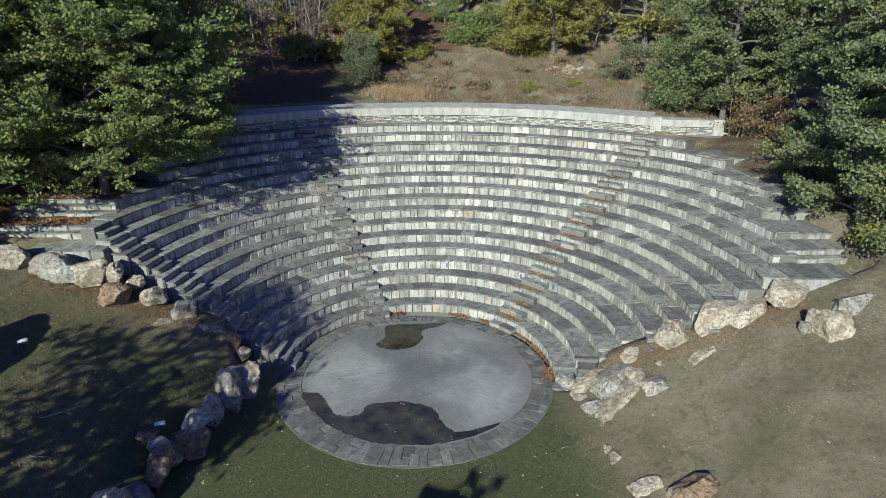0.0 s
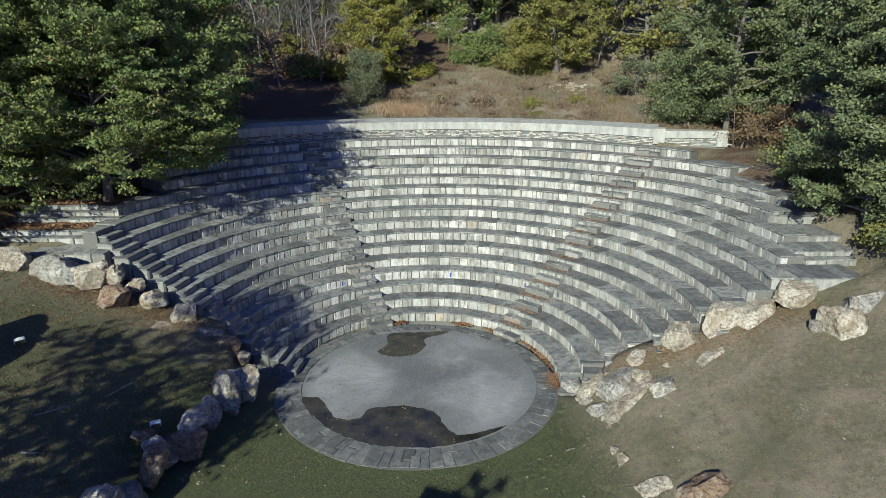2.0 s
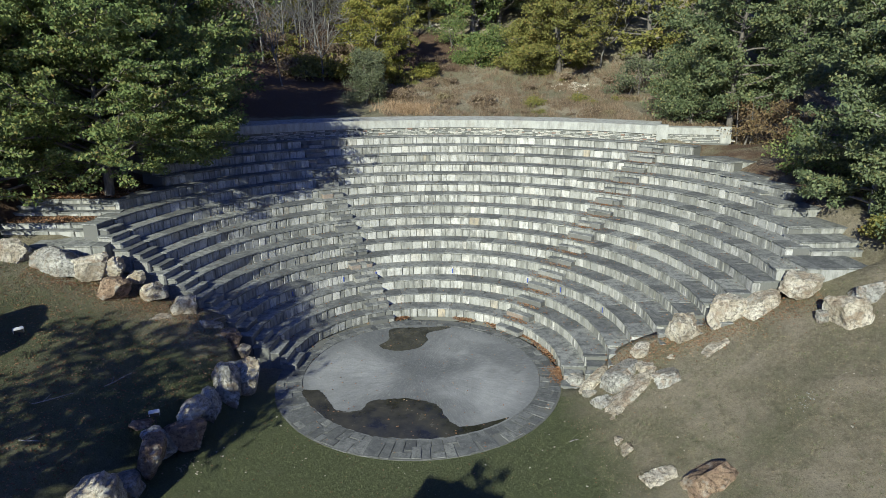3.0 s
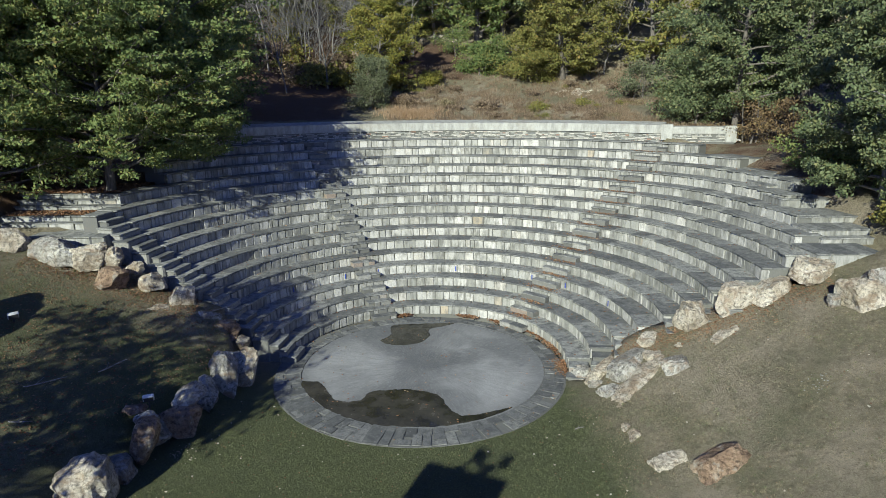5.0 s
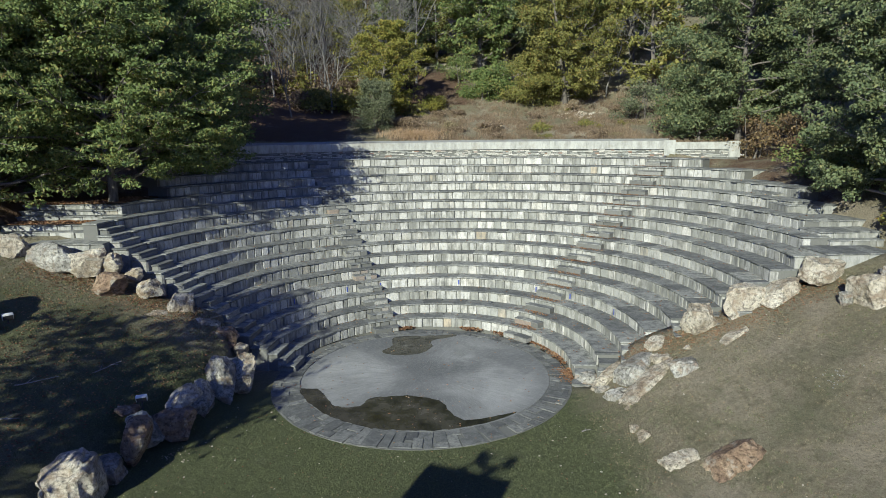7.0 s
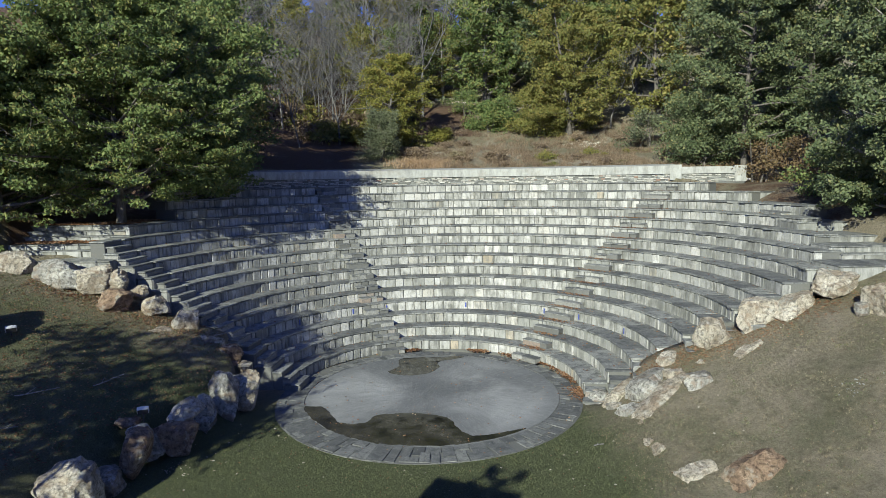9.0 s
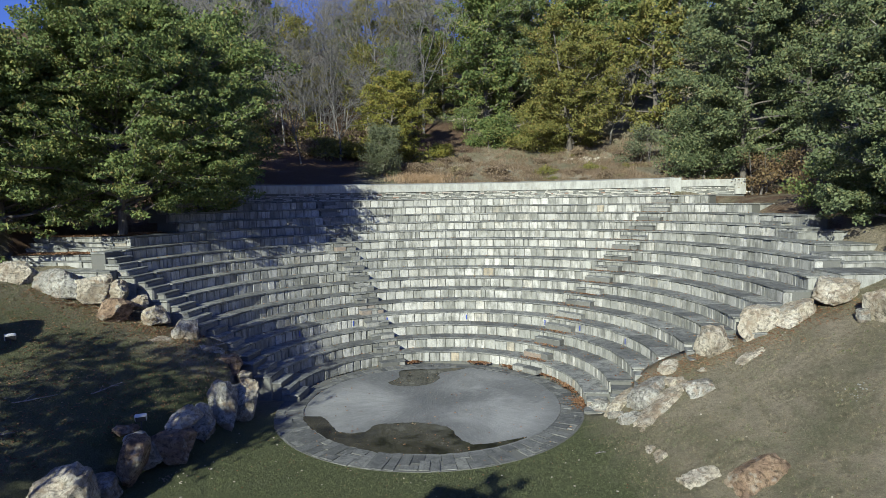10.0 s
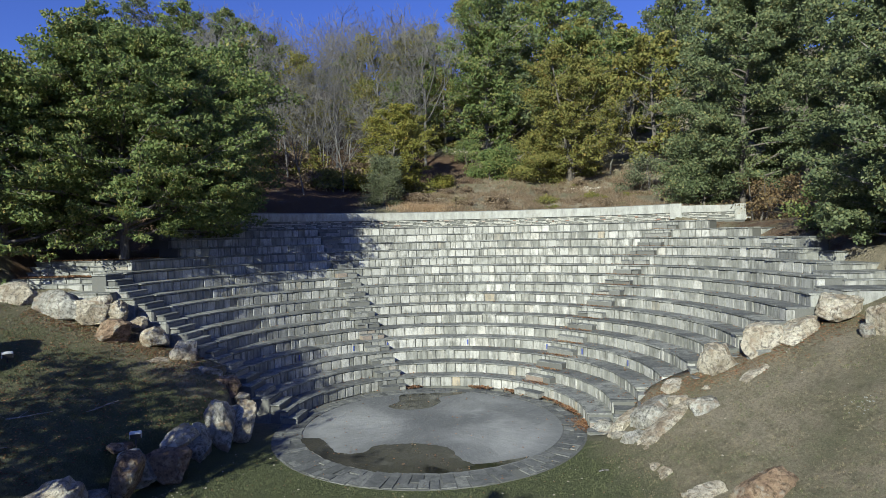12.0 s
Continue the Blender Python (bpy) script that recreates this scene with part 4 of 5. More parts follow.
def bare_tree(x, y, z, height, seed, label="leafless tree with pale grey trunk and fine twigs"):
    """A tree that has lost its leaves: forking stems down to fine twigs."""
    rng = random.Random(seed)
    ob = tagged(new("bare_tree", None), label, "tree", "bare trees on the hill")
    ob.location = (x, y, z)
    verts, faces = [], []
    tv, tf = [], []

    def grow(p, d, ln, r, level):
        pts = bend(rng, p, d, ln, 4, 0.09, 0.035)
        if level == 5:
            tube(tv, tf, [pts[0], pts[4]], [0.011, 0.006], 3)
            return
        if level == 4:
            pts = [pts[0], pts[2], pts[4]]
            tube(tv, tf, pts, [max(0.012, r), max(0.010, r * 0.7), 0.008], 3)
            pts = [pts[0], pts[0].lerp(pts[1], 0.5), pts[1], pts[1].lerp(pts[2], 0.5), pts[2]]
        elif level < 3:
            tube(verts, faces, pts, [r * (1 - 0.12 * i) for i in range(5)], 6 if level == 0 else 4)
        else:
            tube(tv, tf, pts, [max(0.012, r * (1 - 0.18 * i)) for i in range(5)], 3)
        n = (6, 3, 3, 3, 3)[level]
        for i in range(n):
            u = rng.uniform(0.35, 1.0) if i else 1.0
            m = min(3, int(u * 4))
            q = pts[m].lerp(pts[m + 1], u * 4 - m)
            dd = (pts[-1] - pts[-2]).normalized() + Vector((rng.gauss(0, 0.72), rng.gauss(0, 0.72), rng.gauss(0.12, 0.25)))
            grow(q, dd, ln * rng.uniform(0.46, 0.68), r * rng.uniform(0.42, 0.58), level + 1)

    grow(Vector((0, 0, -0.3)), Vector((rng.gauss(0, 0.05), rng.gauss(0, 0.05), 1)), height * 0.46, height * 0.009, 0)
    mesh_object("trunk", [tuple(v) for v in verts], faces, BARK_GREY, ob, flat=False)
    tagged(mesh_object("twig_spray", [tuple(v) for v in tv], tf, BARK_GREY, ob), kind="stuff")
    return ob


def foot(x, y):
    return site_z(x, y)


# big trees beside the seating
DARK_LABEL = "dense dark green beech with low sweeping branches"
tree("beech_tree", -12.5, 5.3, 5.0, 10.6, 5.1, 1, 165000, 0.068, LEAF_DARK, BARK, DARK_LABEL, low=0.16, limbs=84, group="beeches by the landing", clump=0.2, top_heavy=-0.12, flat=0.45, subs=10)
tree("beech_tree", -17.0, 4.6, 5.2, 8.4, 5.0, 2, 75000, 0.072, LEAF_DARK, BARK, DARK_LABEL, low=0.09, limbs=54, group="beeches by the landing", clump=0.22, flat=0.45, subs=9)
# behind the first beech, its crown enlarged to shade the slope
tree("beech_tree", -11.9, 9.6, 6.0, 9.9, 4.4, 3, 48000, 0.085, LEAF_DARK, BARK, DARK_LABEL, low=0.08, limbs=46, group="beeches by the landing", clump=0.3, top_heavy=0.6, subs=8)
# a hidden beech added behind these only to shade the slope
tree("beech_tree", -12.4, 15.0, foot(-12.4, 15.0), 9.4, 4.0, 31, 26000, 0.1, LEAF_DARK, BARK, DARK_LABEL, low=0.1, limbs=36, group="beeches by the landing", clump=0.4, top_heavy=0.6, subs=7)
OAK_LABEL = "broad grey-green oak with a leaning pale trunk"
tree("oak_tree", 16.65, 0.8, 4.75, 11.0, 2.6, 4, 95000, 0.06, LEAF_OAK, BARK_PALE, OAK_LABEL, trunk_r=0.13, low=0.1, limbs=46, group="oaks by the seating", clump=0.18, subs=10, flat=0.6)
tree("oak_tree", 16.2, -2.3, 4.6, 9.5, 2.6, 44, 36000, 0.06, LEAF_OAK, BARK_PALE, OAK_LABEL, low=0.34, limbs=26, group="oaks by the seating", clump=0.18, subs=9, flat=0.6)
tree("oak_tree", 17.3, 13.2, 7.0, 13.5, 3.9, 5, 95000, 0.072, LEAF_OAK, BARK, OAK_LABEL, trunk_r=0.15, low=0.12, limbs=48, group="oaks by the seating", clump=0.22, subs=10, flat=0.6)
tree("oak_tree", 21.0, 6.5, 6.5, 13.0, 4.6, 6, 36000, 0.09, LEAF_OAK, BARK, OAK_LABEL, low=0.2, limbs=36, group="oaks by the seating", clump=0.28, subs=8)
tree("oak_tree", 22.5, 15.5, 8.0, 13.5, 5.0, 7, 30000, 0.1, LEAF_OAK, BARK, OAK_LABEL, low=0.15, limbs=34, group="oaks by the seating", clump=0.3, subs=8)
# single trees on the open slope
tree("young_tree", -2.8, 25.0, foot(-2.8, 25), 7.6, 2.8, 8, 28000, 0.07, LEAF_GOLD, BARK, "young tree with thin yellow-green autumn leaves", low=0.16, limbs=30, clump=0.2)
tree("olive_bush", -3.3, 21.6, foot(-3.3, 21.6), 3.7, 1.45, 9, 18000, 0.05, LEAF_GREY, BARK, "rounded grey-olive bush above the coping", low=0.02, limbs=24, stems=3, clump=0.22, flat=1.0)
tree("ash_tree", 11.0, 27.0, foot(11.0, 27.0), 10.3, 3.9, 10, 50000, 0.085, LEAF_OLIVE, BARK, "full olive-gold autumn tree on the slope", low=0.05, limbs=50, stems=3, clump=0.24, top_heavy=0.4)
tree("tall_tree", 5.6, 37.5, foot(5.6, 37.5), 15.5, 5.2, 11, 40000, 0.1, LEAF_DARK, BARK_PALE, "tall dark green tree with a pale straight trunk", low=0.14, limbs=54, clump=0.32, top_heavy=0.3, subs=8)
tree("green_shrub", 8.6, 27.2, foot(8.6, 27.2), 4.0, 2.2, 12, 16000, 0.075, LEAF_OLIVE, BARK, "spreading olive-green shrub on the slope", low=0.03, limbs=16, stems=2, clump=0.4)
tree("green_shrub", 5.0, 29.5, foot(5.0, 29.5), 2.6, 1.8, 13, 9000, 0.09, LEAF_DARK, BARK, "low dark green shrub on the slope", low=0.03, limbs=14, stems=2, clump=0.4)
tree("small_oak", 15.5, 14.0, foot(15.5, 14.0), 4.6, 2.2, 14, 22000, 0.068, LEAF_OAK, BARK, "low grey-green oak leaning over the wall end", low=0.05, limbs=20, clump=0.45)
for i, (x, y) in enumerate(((-9.0, 24.0), (-6.5, 26.0), (-12.5, 22.5), (-11.0, 27.5), (-7.6, 29.5), (-4.2, 28.0), (-14.5, 26.0), (-9.5, 33.0), (-5.0, 35.0), (-13.5, 33.0), (13.8, 26.5), (-17.0, 31.0), (-1.5, 33.0), (-3.2, 31.0))):
    bare_tree(x, y, foot(x, y), 8.0 + (i * 37 % 30) / 10, 600 + i)

# the wood on the hill: a few sorts, repeated
WOOD = "woodland tree on the hill in "
sorts = [tree("hill_tree", 5.0, 35.0, foot(5.0, 35), 12.5, 3.8, 21, 9000, 0.14, LEAF_DARK, BARK, WOOD + "dark green leaf", low=0.1, limbs=32, group="hill wood", clump=0.34, subs=5),
         tree("hill_tree", 7.5, 37.0, foot(7.5, 37), 13.5, 3.8, 22, 9000, 0.14, LEAF_OAK, BARK, WOOD + "grey-green leaf", low=0.1, limbs=32, group="hill wood", clump=0.34, subs=5),
         tree("hill_tree", 13.0, 36.0, foot(13, 36), 11.5, 3.6, 23, 9000, 0.14, LEAF_OLIVE, BARK, WOOD + "olive-gold autumn leaf", low=0.1, limbs=32, group="hill wood", clump=0.34, subs=5),
         tree("hill_tree", -2.5, 40.0, foot(-2.5, 40), 10.5, 3.2, 24, 9000, 0.1, LEAF_GOLD, BARK_PALE, WOOD + "thin yellow-green leaf", low=0.15, limbs=22, group="hill wood", clump=0.32, subs=5),
         bare_tree(-9.0, 39.0, foot(-9, 39), 12.5, 640),
         tree("hill_tree", -12.0, 36.0, foot(-12, 36), 9.0, 2.6, 26, 7000, 0.09, LEAF_OLIVE, BARK_PALE, WOOD + "thin olive-brown leaf", low=0.1, limbs=26, group="hill wood", clump=0.3, subs=5)]
rng = random.Random(77)
spots = []
for row, (y0, n, wide) in enumerate(((34, 8, 26), (41, 10, 34), (48, 11, 42), (56, 8, 46))):
    for i in range(n):
        x = -wide + 2 * wide * (i + rng.uniform(0.1, 0.9)) / n + 3
        y = y0 + rng.uniform(-2.5, 2.5)
        if row == 0 and -4 < x < 7:
            y += 5
        if any(math.hypot(x - a, y - b) < 2.6 for a, b in spots):
            continue
        spots.append((x, y))
        if x < 2:
            k = rng.choice((4, 4, 5, 5, 3)) if x > -20 else rng.choice((0, 1, 5, 3))
        elif x < 16:
            k = rng.choice((0, 1, 1, 2, 2, 3))
        else:
            k = rng.choice((0, 1, 1, 2))
        s = rng.uniform(0.85, 1.2) * (0.72 if x < -12 else 1)
        m = pose(x, y, foot(x, y) - 0.1, 0, 0, rng.uniform(0, 360))
        c = copy_thing(sorts[k], m)
        c.scale = (s, s, s * rng.uniform(0.9, 1.1))
# nearer fillers at both flanks (the hidden ones behind the beeches also shade the slope), and the trees outside the
# view whose shade falls on the left bank
for x, y, k, s in ((-21, 11, 0, 0.58), (-24, 4, 0, 0.55), (-20, 18, 0, 0.7), (-26, 16, 1, 0.7), (-16.5, 20, 0, 0.7),  (24, 2, 1, 0.9), (27, 9, 1, 1.0), (21, 22, 1, 1.0), (17, 25, 2, 0.95), (26, 20, 0, 1.0),
                   (-27, -6, 1, 0.9)):
    m = pose(x, y, foot(x, y) - 0.1, 0, 0, (x * 37 + y * 11) % 360)
    c = copy_thing(sorts[k], m)
    c.scale = (s, s, s)

# trees outside the view whose shade falls across the left bank
tree("shade_tree", -15.2, -17.0, foot(-15.2, -17.0), 12.4, 2.8, 91, 3100, 0.14, LEAF_OAK, BARK_PALE, "tall thin oak on the grassy bank", low=0.28, limbs=26, clump=0.5)

tree("shade_tree", -13.8, -17.2, foot(-13.8, -17.2), 8.2, 1.8, 93, 1100, 0.14, LEAF_OAK, BARK_PALE, "small oak on the grassy bank", low=0.62, limbs=16, clump=0.45)

tree("shade_tree", -12.2, -17.4, foot(-12.2, -17.4), 8.9, 1.2, 94, 500, 0.14, LEAF_OAK, BARK_PALE, "small oak on the grassy bank", low=0.8, limbs=18, clump=0.4)

# one more tree added out of view, to shade the far-left landing
tree("shade_tree", -21.5, -6.0, foot(-21.5, -6.0), 9.5, 2.6, 97, 4200, 0.14, LEAF_OAK, BARK_PALE, "unseen tree added to shade the left landing", low=0.3, limbs=26, clump=0.5)

# more bare trees behind, repeated from three
bare = [bare_tree(-11.5, 37.0, foot(-11.5, 37), 12.0, 650), bare_tree(-6.0, 41.0, foot(-6, 41), 12.5, 651), bare_tree(-15.0, 40.5, foot(-15, 40.5), 11.5, 652)]
rng = random.Random(78)
for i in range(46):
    x, y = -26 + 29 * (i + rng.random()) / 46, rng.uniform(32, 56)
    c = copy_thing(bare[i % 3], pose(x, y, foot(x, y), 0, 0, rng.uniform(0, 360)))
    s = rng.uniform(0.95, 1.25) * (0.75 if x < -15 else 1)
    c.scale = (s, s, s)
# smaller bare saplings in a thicket before them
for i in range(34):
    x, y = -15 + 14.5 * (i + rng.random()) / 34, rng.uniform(28, 38)
    c = copy_thing(bare[i % 3], pose(x, y, foot(x, y), 0, 0, rng.uniform(0, 360)))
    s = rng.uniform(0.4, 0.7)
    c.scale = (s, s, s)
# thin leafy growth under them
for i in range(16):
    x, y = -22 + 23 * (i + rng.random()) / 16, rng.uniform(33, 44)
    c = copy_thing(sorts[rng.choice((5, 5, 3, 0))], pose(x, y, foot(x, y) - 0.1, 0, 0, rng.uniform(0, 360)))
    s = rng.uniform(0.45, 0.75)
    c.scale = (s * 1.2, s * 1.2, s)
# undergrowth beside the oaks and along the wood's edge
UNDER = "dark green undergrowth shrub in the shade"
for i, (x, y, h, r, mt) in enumerate(((16.6, -1.6, 2.0, 1.3, LEAF_OAK), (17.8, -0.2, 2.6, 1.5, LEAF_DARK), (16.3, -0.9, 0.8, 0.45, LEAF_OLIVE), (18.4, 3.5, 2.4, 1.6, LEAF_DARK), (17.3, 2.4, 2.2, 1.1, LEAF_DARK), (17.2, 5.4, 2.2, 1.2, LEAF_DARK), (17.3, 11.6, 2.8, 1.4, LEAF_RUST), (18.6, 9.6, 2.2, 1.5, LEAF_RUST),
                                     (14.4, 20.5, 2.6, 1.6, LEAF_GREY), (1.2, 27.8, 1.2, 0.8, LEAF_GOLD), (-0.9, 23.0, 0.8, 0.7, SCRUB), (-7.4, 26.6, 1.6, 1.2, LEAF_OLIVE),
                                     (3.4, 33.0, 2.4, 1.6, LEAF_DARK), (6.8, 31.0, 2.8, 1.8, LEAF_DARK), (-18.6, 8.2, 2.5, 2.0, LEAF_DARK))):
    tree("shrub", x, y, foot(x, y), h, r, 700 + i, 2200 if mt == LEAF_RUST else 4000, 0.065, mt, BARK, UNDER, low=0.03, limbs=14, stems=3, clump=0.32, group="undergrowth shrubs")

# low bushes over the slope above the wall
low = [tree("low_bush", 5.0, 21.5, foot(5, 21.5), 0.8, 0.7, 801, 1300, 0.06, SCRUB, BARK, "low dry brown bush on the slope", low=0.02, limbs=10, stems=3, clump=0.2, subs=4, group="low bushes"),
       tree("low_bush", 8.0, 20.5, foot(8, 20.5), 0.7, 0.7, 802, 1300, 0.06, LEAF_OLIVE, BARK, "low olive-green bush on the slope", low=0.02, limbs=10, stems=3, clump=0.2, subs=4, group="low bushes"),
       tree("low_bush", 2.0, 22.5, foot(2, 22.5), 0.6, 0.6, 803, 1300, 0.05, GRASS_DRY, BARK, "low straw-coloured bush on the slope", low=0.02, limbs=10, stems=3, clump=0.2, subs=4, group="low bushes")]
rng = random.Random(81)
for i in range(44):
    a, r = radians(rng.uniform(-14, 46)), rng.uniform(19.2, 27.5)
    x, y = 1.3 + r * math.sin(a), r * math.cos(a)
    c = copy_thing(low[rng.choice((0, 0, 0, 1, 2))], pose(x, y, foot(x, y) - 0.05, 0, 0, rng.uniform(0, 360)))
    s = rng.uniform(0.4, 1.0)
    c.scale = (s, s, s * rng.uniform(0.6, 1.0))

# brush among the bare trees
for i in range(20):
    x, y = -14 + 13 * (i + rng.random()) / 20, rng.uniform(26.5, 34)
    c = copy_thing(low[rng.choice((0, 1, 1))], pose(x, y, foot(x, y) - 0.05, 0, 0, rng.uniform(0, 360)))
    s = rng.uniform(1.4, 2.6)
    c.scale = (s, s, s)

# the far edge of the wood against the sky
rng = random.Random(83)
for i in range(12):
    x, y = -36 + 34 * (i + rng.random()) / 12, rng.uniform(50, 60)
    c = copy_thing(sorts[rng.choice((5, 4, 4, 4))], pose(x, y, foot(x, y), 0, 0, rng.uniform(0, 360)))
    s = rng.uniform(0.75, 0.95)
    c.scale = (s, s, s)

# ---- grass, leaves and small stones ----
def blades(name, label, category, count, seed, place, height, width, material, bunch=5):
    """Thin bent blades in tufts; place(rng) gives a spot or None."""
    rng = random.Random(seed)
    verts, faces = [], []
    made = 0
    while made < count:
        spot = place(rng)
        if spot is None:
            continue
        x, y = spot
        z = site_z(x, y)
        for _ in range(bunch):
            a = rng.uniform(0, 6.283)
            h = height * rng.uniform(0.5, 1.3)
            bx, by = x + rng.gauss(0, height * 0.5), y + rng.gauss(0, height * 0.5)
            lx, ly = math.cos(a) * h * rng.uniform(0.2, 0.9), math.sin(a) * h * rng.uniform(0.2, 0.9)
            wx, wy = -math.sin(a) * width, math.cos(a) * width
            n = len(verts)
            verts += [(bx - wx, by - wy, z - 0.02), (bx + wx, by + wy, z - 0.02), (bx + lx, by + ly, z + h)]
            faces.append((n, n + 1, n + 2))
            made += 1
    return tagged(mesh_object(name, verts, faces, material), label, category, kind="stuff")


def on_lawn(rng):
    x, y = rng.uniform(-7.5, 6.5), rng.uniform(-11.5, -2.5)
    if math.hypot(x - 0.28, y + 0.4) < 5.05 or x < bank_line(y) + 0.3 or x > 4.4 + 2.6 * rng.random() * rng.random() + 0.3:
        return None
    return x, y


def on_right(rng):
    x, y = rng.uniform(5.0, 15.5), rng.uniform(-12, -2.2)
    return (x, y) if noise.noise(Vector((x * 0.8, y * 0.8, 4))) > -0.25 + 0.5 * rng.random() - 0.25 else None


def on_left(rng):
    x, y = rng.uniform(-16, -5.5), rng.uniform(-11, 0.6)
    return (x, y) if x < bank_line(y) - 0.5 and not in_theatre(x, y, 2) else None


def on_hill(rng):
    r, a = rng.uniform(18.6, 31), radians(rng.uniform(-9, 50))
    x, y = 1.3 + r * math.sin(a), r * math.cos(a)
    return (x, y) if noise.noise(Vector((x * 0.7, y * 0.7, 8))) + rng.uniform(-0.5, 0.5) > 0.0 else None


blades("lawn_grass", "short green lawn with yellowing tips", "grass", 60000, 1, on_lawn, 0.036, 0.009, GRASS_GREEN)
blades("dry_slope_grass", "sparse dry straw-coloured grass on bare earth", "grass", 36000, 2, on_right, 0.032, 0.008, GRASS_DRY)
blades("grass_tufts", "low dull green tufts dotted over the dry slope", "grass", 9000, 5, on_right, 0.032, 0.012, GRASS_GREEN, 9)
blades("bank_grass", "thin green grass on the shaded bank", "grass", 30000, 3, on_left, 0.06, 0.009, GRASS_GREEN)
blades("hill_scrub", "knee-high dry brown scrub on the hillside", "scrub", 64000, 4, on_hill, 0.2, 0.014, SCRUB, 14)


def on_tan_patch(rng):
    x, y = rng.gauss(-0.35, 0.8), rng.gauss(20.3, 0.55)
    return (x, y) if y > 19.3 else None


blades("tan_grass", "patch of tall tan grass above the coping", "grass", 4200, 6, on_tan_patch, 0.32, 0.014, GRASS_TAN, 16)


def scatter_leaves(name, label, count, seed, place, size, material):
    """Flat curled leaves lying where place(rng) puts them: x, y, z."""
    rng = random.Random(seed)
    verts, faces = [], []
    while len(faces) < count:
        spot = place(rng)
        if spot is None:
            continue
        x, y, z = spot
        a, s = rng.uniform(0, 6.283), size * rng.uniform(0.6, 1.5)
        c, d = math.cos(a) * s, math.sin(a) * s
        n = len(verts)
        verts += [(x - c, y - d, z + 0.008), (x - d * 0.6, y + c * 0.6, z + 0.01 + s * rng.random() * 0.6), (x + c, y + d, z + 0.008), (x + d * 0.6, y - c * 0.6, z + 0.01 + s * rng.random() * 0.6)]
        faces.append((n, n + 1, n + 2, n + 3))
    return tagged(mesh_object(name, verts, faces, material), label, "leaf litter", kind="stuff")


def drift(deg, spread, reach):
    def place(rng):
        d = rng.gauss(deg, spread)
        p = edge(1, d, -abs(rng.gauss(0, reach)) - 0.02)
        return p.x, p.y, 0.012 + 0.05 * rng.random() * rng.random()
    return place


for i, (deg, spread, reach, n) in enumerate(((-23, 2.2, 0.12, 260), (-12, 2.0, 0.12, 240), (22, 2.5, 0.14, 300), (42, 4.0, 0.16, 380), (58, 5.0, 0.1, 160), (74, 6.0, 0.12, 200), (97, 4.0, 0.2, 260))):
    scatter_leaves("leaf_drift", "drift of rusty fallen leaves against the first tier", n, 40 + i, drift(deg, spread, reach), 0.045, LEAF_BROWN)


def on_treads(rng):
    k = rng.randint(1, 16)
    d = rng.uniform(left_end(k), right_end(k))
    if rng.random() < 0.35:
        d = (crossing(k, B_LEFT, B_DIR) + crossing(k, B_RIGHT, B_DIR)) / 2 + rng.gauss(0, 3)
    p = edge(k, d, rng.uniform(0.05, 0.62) if rng.random() < 0.5 else rng.uniform(0.5, 0.66))
    return p.x, p.y, k * H + 0.004


def on_left_litter(rng):
    s = on_left(rng)
    return None if s is None else (*s, site_z(*s))


def on_lawn_litter(rng):
    s = on_lawn(rng) if rng.random() < 0.6 else on_right(rng)
    return None if s is None else (*s, site_z(*s))


def on_landing(rng):
    x, y = rng.uniform(-18.5, -11.8), rng.uniform(3.0, 7.5)
    z = 5.47 if y > 4.7 and x > -16.5 else (4.9 if 3.0 < y < 4.0 and x > -15.5 else None)
    return None if z is None else (x, y, z)


def by_boulders(rng):
    x = rng.uniform(6, 13)
    y = -1.9 - 0.08 * (x - 6) + rng.gauss(0, 0.45)
    return None if in_theatre(x, y, 0.3) else (x, y, site_z(x, y))


def by_bank(rng):
    x = rng.uniform(-13, -7.5)
    y = 0.3 + rng.gauss(0, 0.45)
    return None if in_theatre(x, y, 1) else (x, y, site_z(x, y))


def on_stage(rng):
    a, r = rng.uniform(0, 6.283), 4.9 * math.sqrt(rng.random())
    return 0.3 + r * math.cos(a), -0.35 + r * math.sin(a), 0.008


def on_aisle(rng):
    k = rng.randint(1, 15)
    d = crossing(k, B_LEFT, B_DIR) + (crossing(k, B_RIGHT, B_DIR) - crossing(k, B_LEFT, B_DIR)) * rng.gauss(0.5, 0.35)
    p = edge(k, d, 0.62 - abs(rng.gauss(0, 0.14)) - 0.32)
    return p.x, p.y, k * H + 0.006


scatter_leaves("fallen_leaves", "rusty leaves caught on the aisle steps", 1500, 57, on_aisle, 0.04, LEAF_BROWN)
scatter_leaves("fallen_leaves", "scattered brown leaves on the treads", 2600, 50, on_treads, 0.035, LEAF_BROWN)
scatter_leaves("fallen_leaves", "brown leaves lying on the bank", 8500, 51, on_left_litter, 0.032, LEAF_BROWN)
scatter_leaves("fallen_leaves", "a few pale leaves on the grass", 900, 52, on_lawn_litter, 0.022, LEAF_BROWN)
scatter_leaves("fallen_leaves", "thick brown leaves on the landing", 6000, 53, on_landing, 0.05, LEAF_BROWN)
scatter_leaves("fallen_leaves", "rusty leaves caught between boulders and tiers", 2400, 54, by_boulders, 0.035, LEAF_BROWN)
scatter_leaves("fallen_leaves", "rusty leaves caught behind the bank boulders", 2600, 55, by_bank, 0.035, LEAF_BROWN)
scatter_leaves("fallen_leaves", "single leaves on the stage", 240, 56, on_stage, 0.03, LEAF_BROWN)


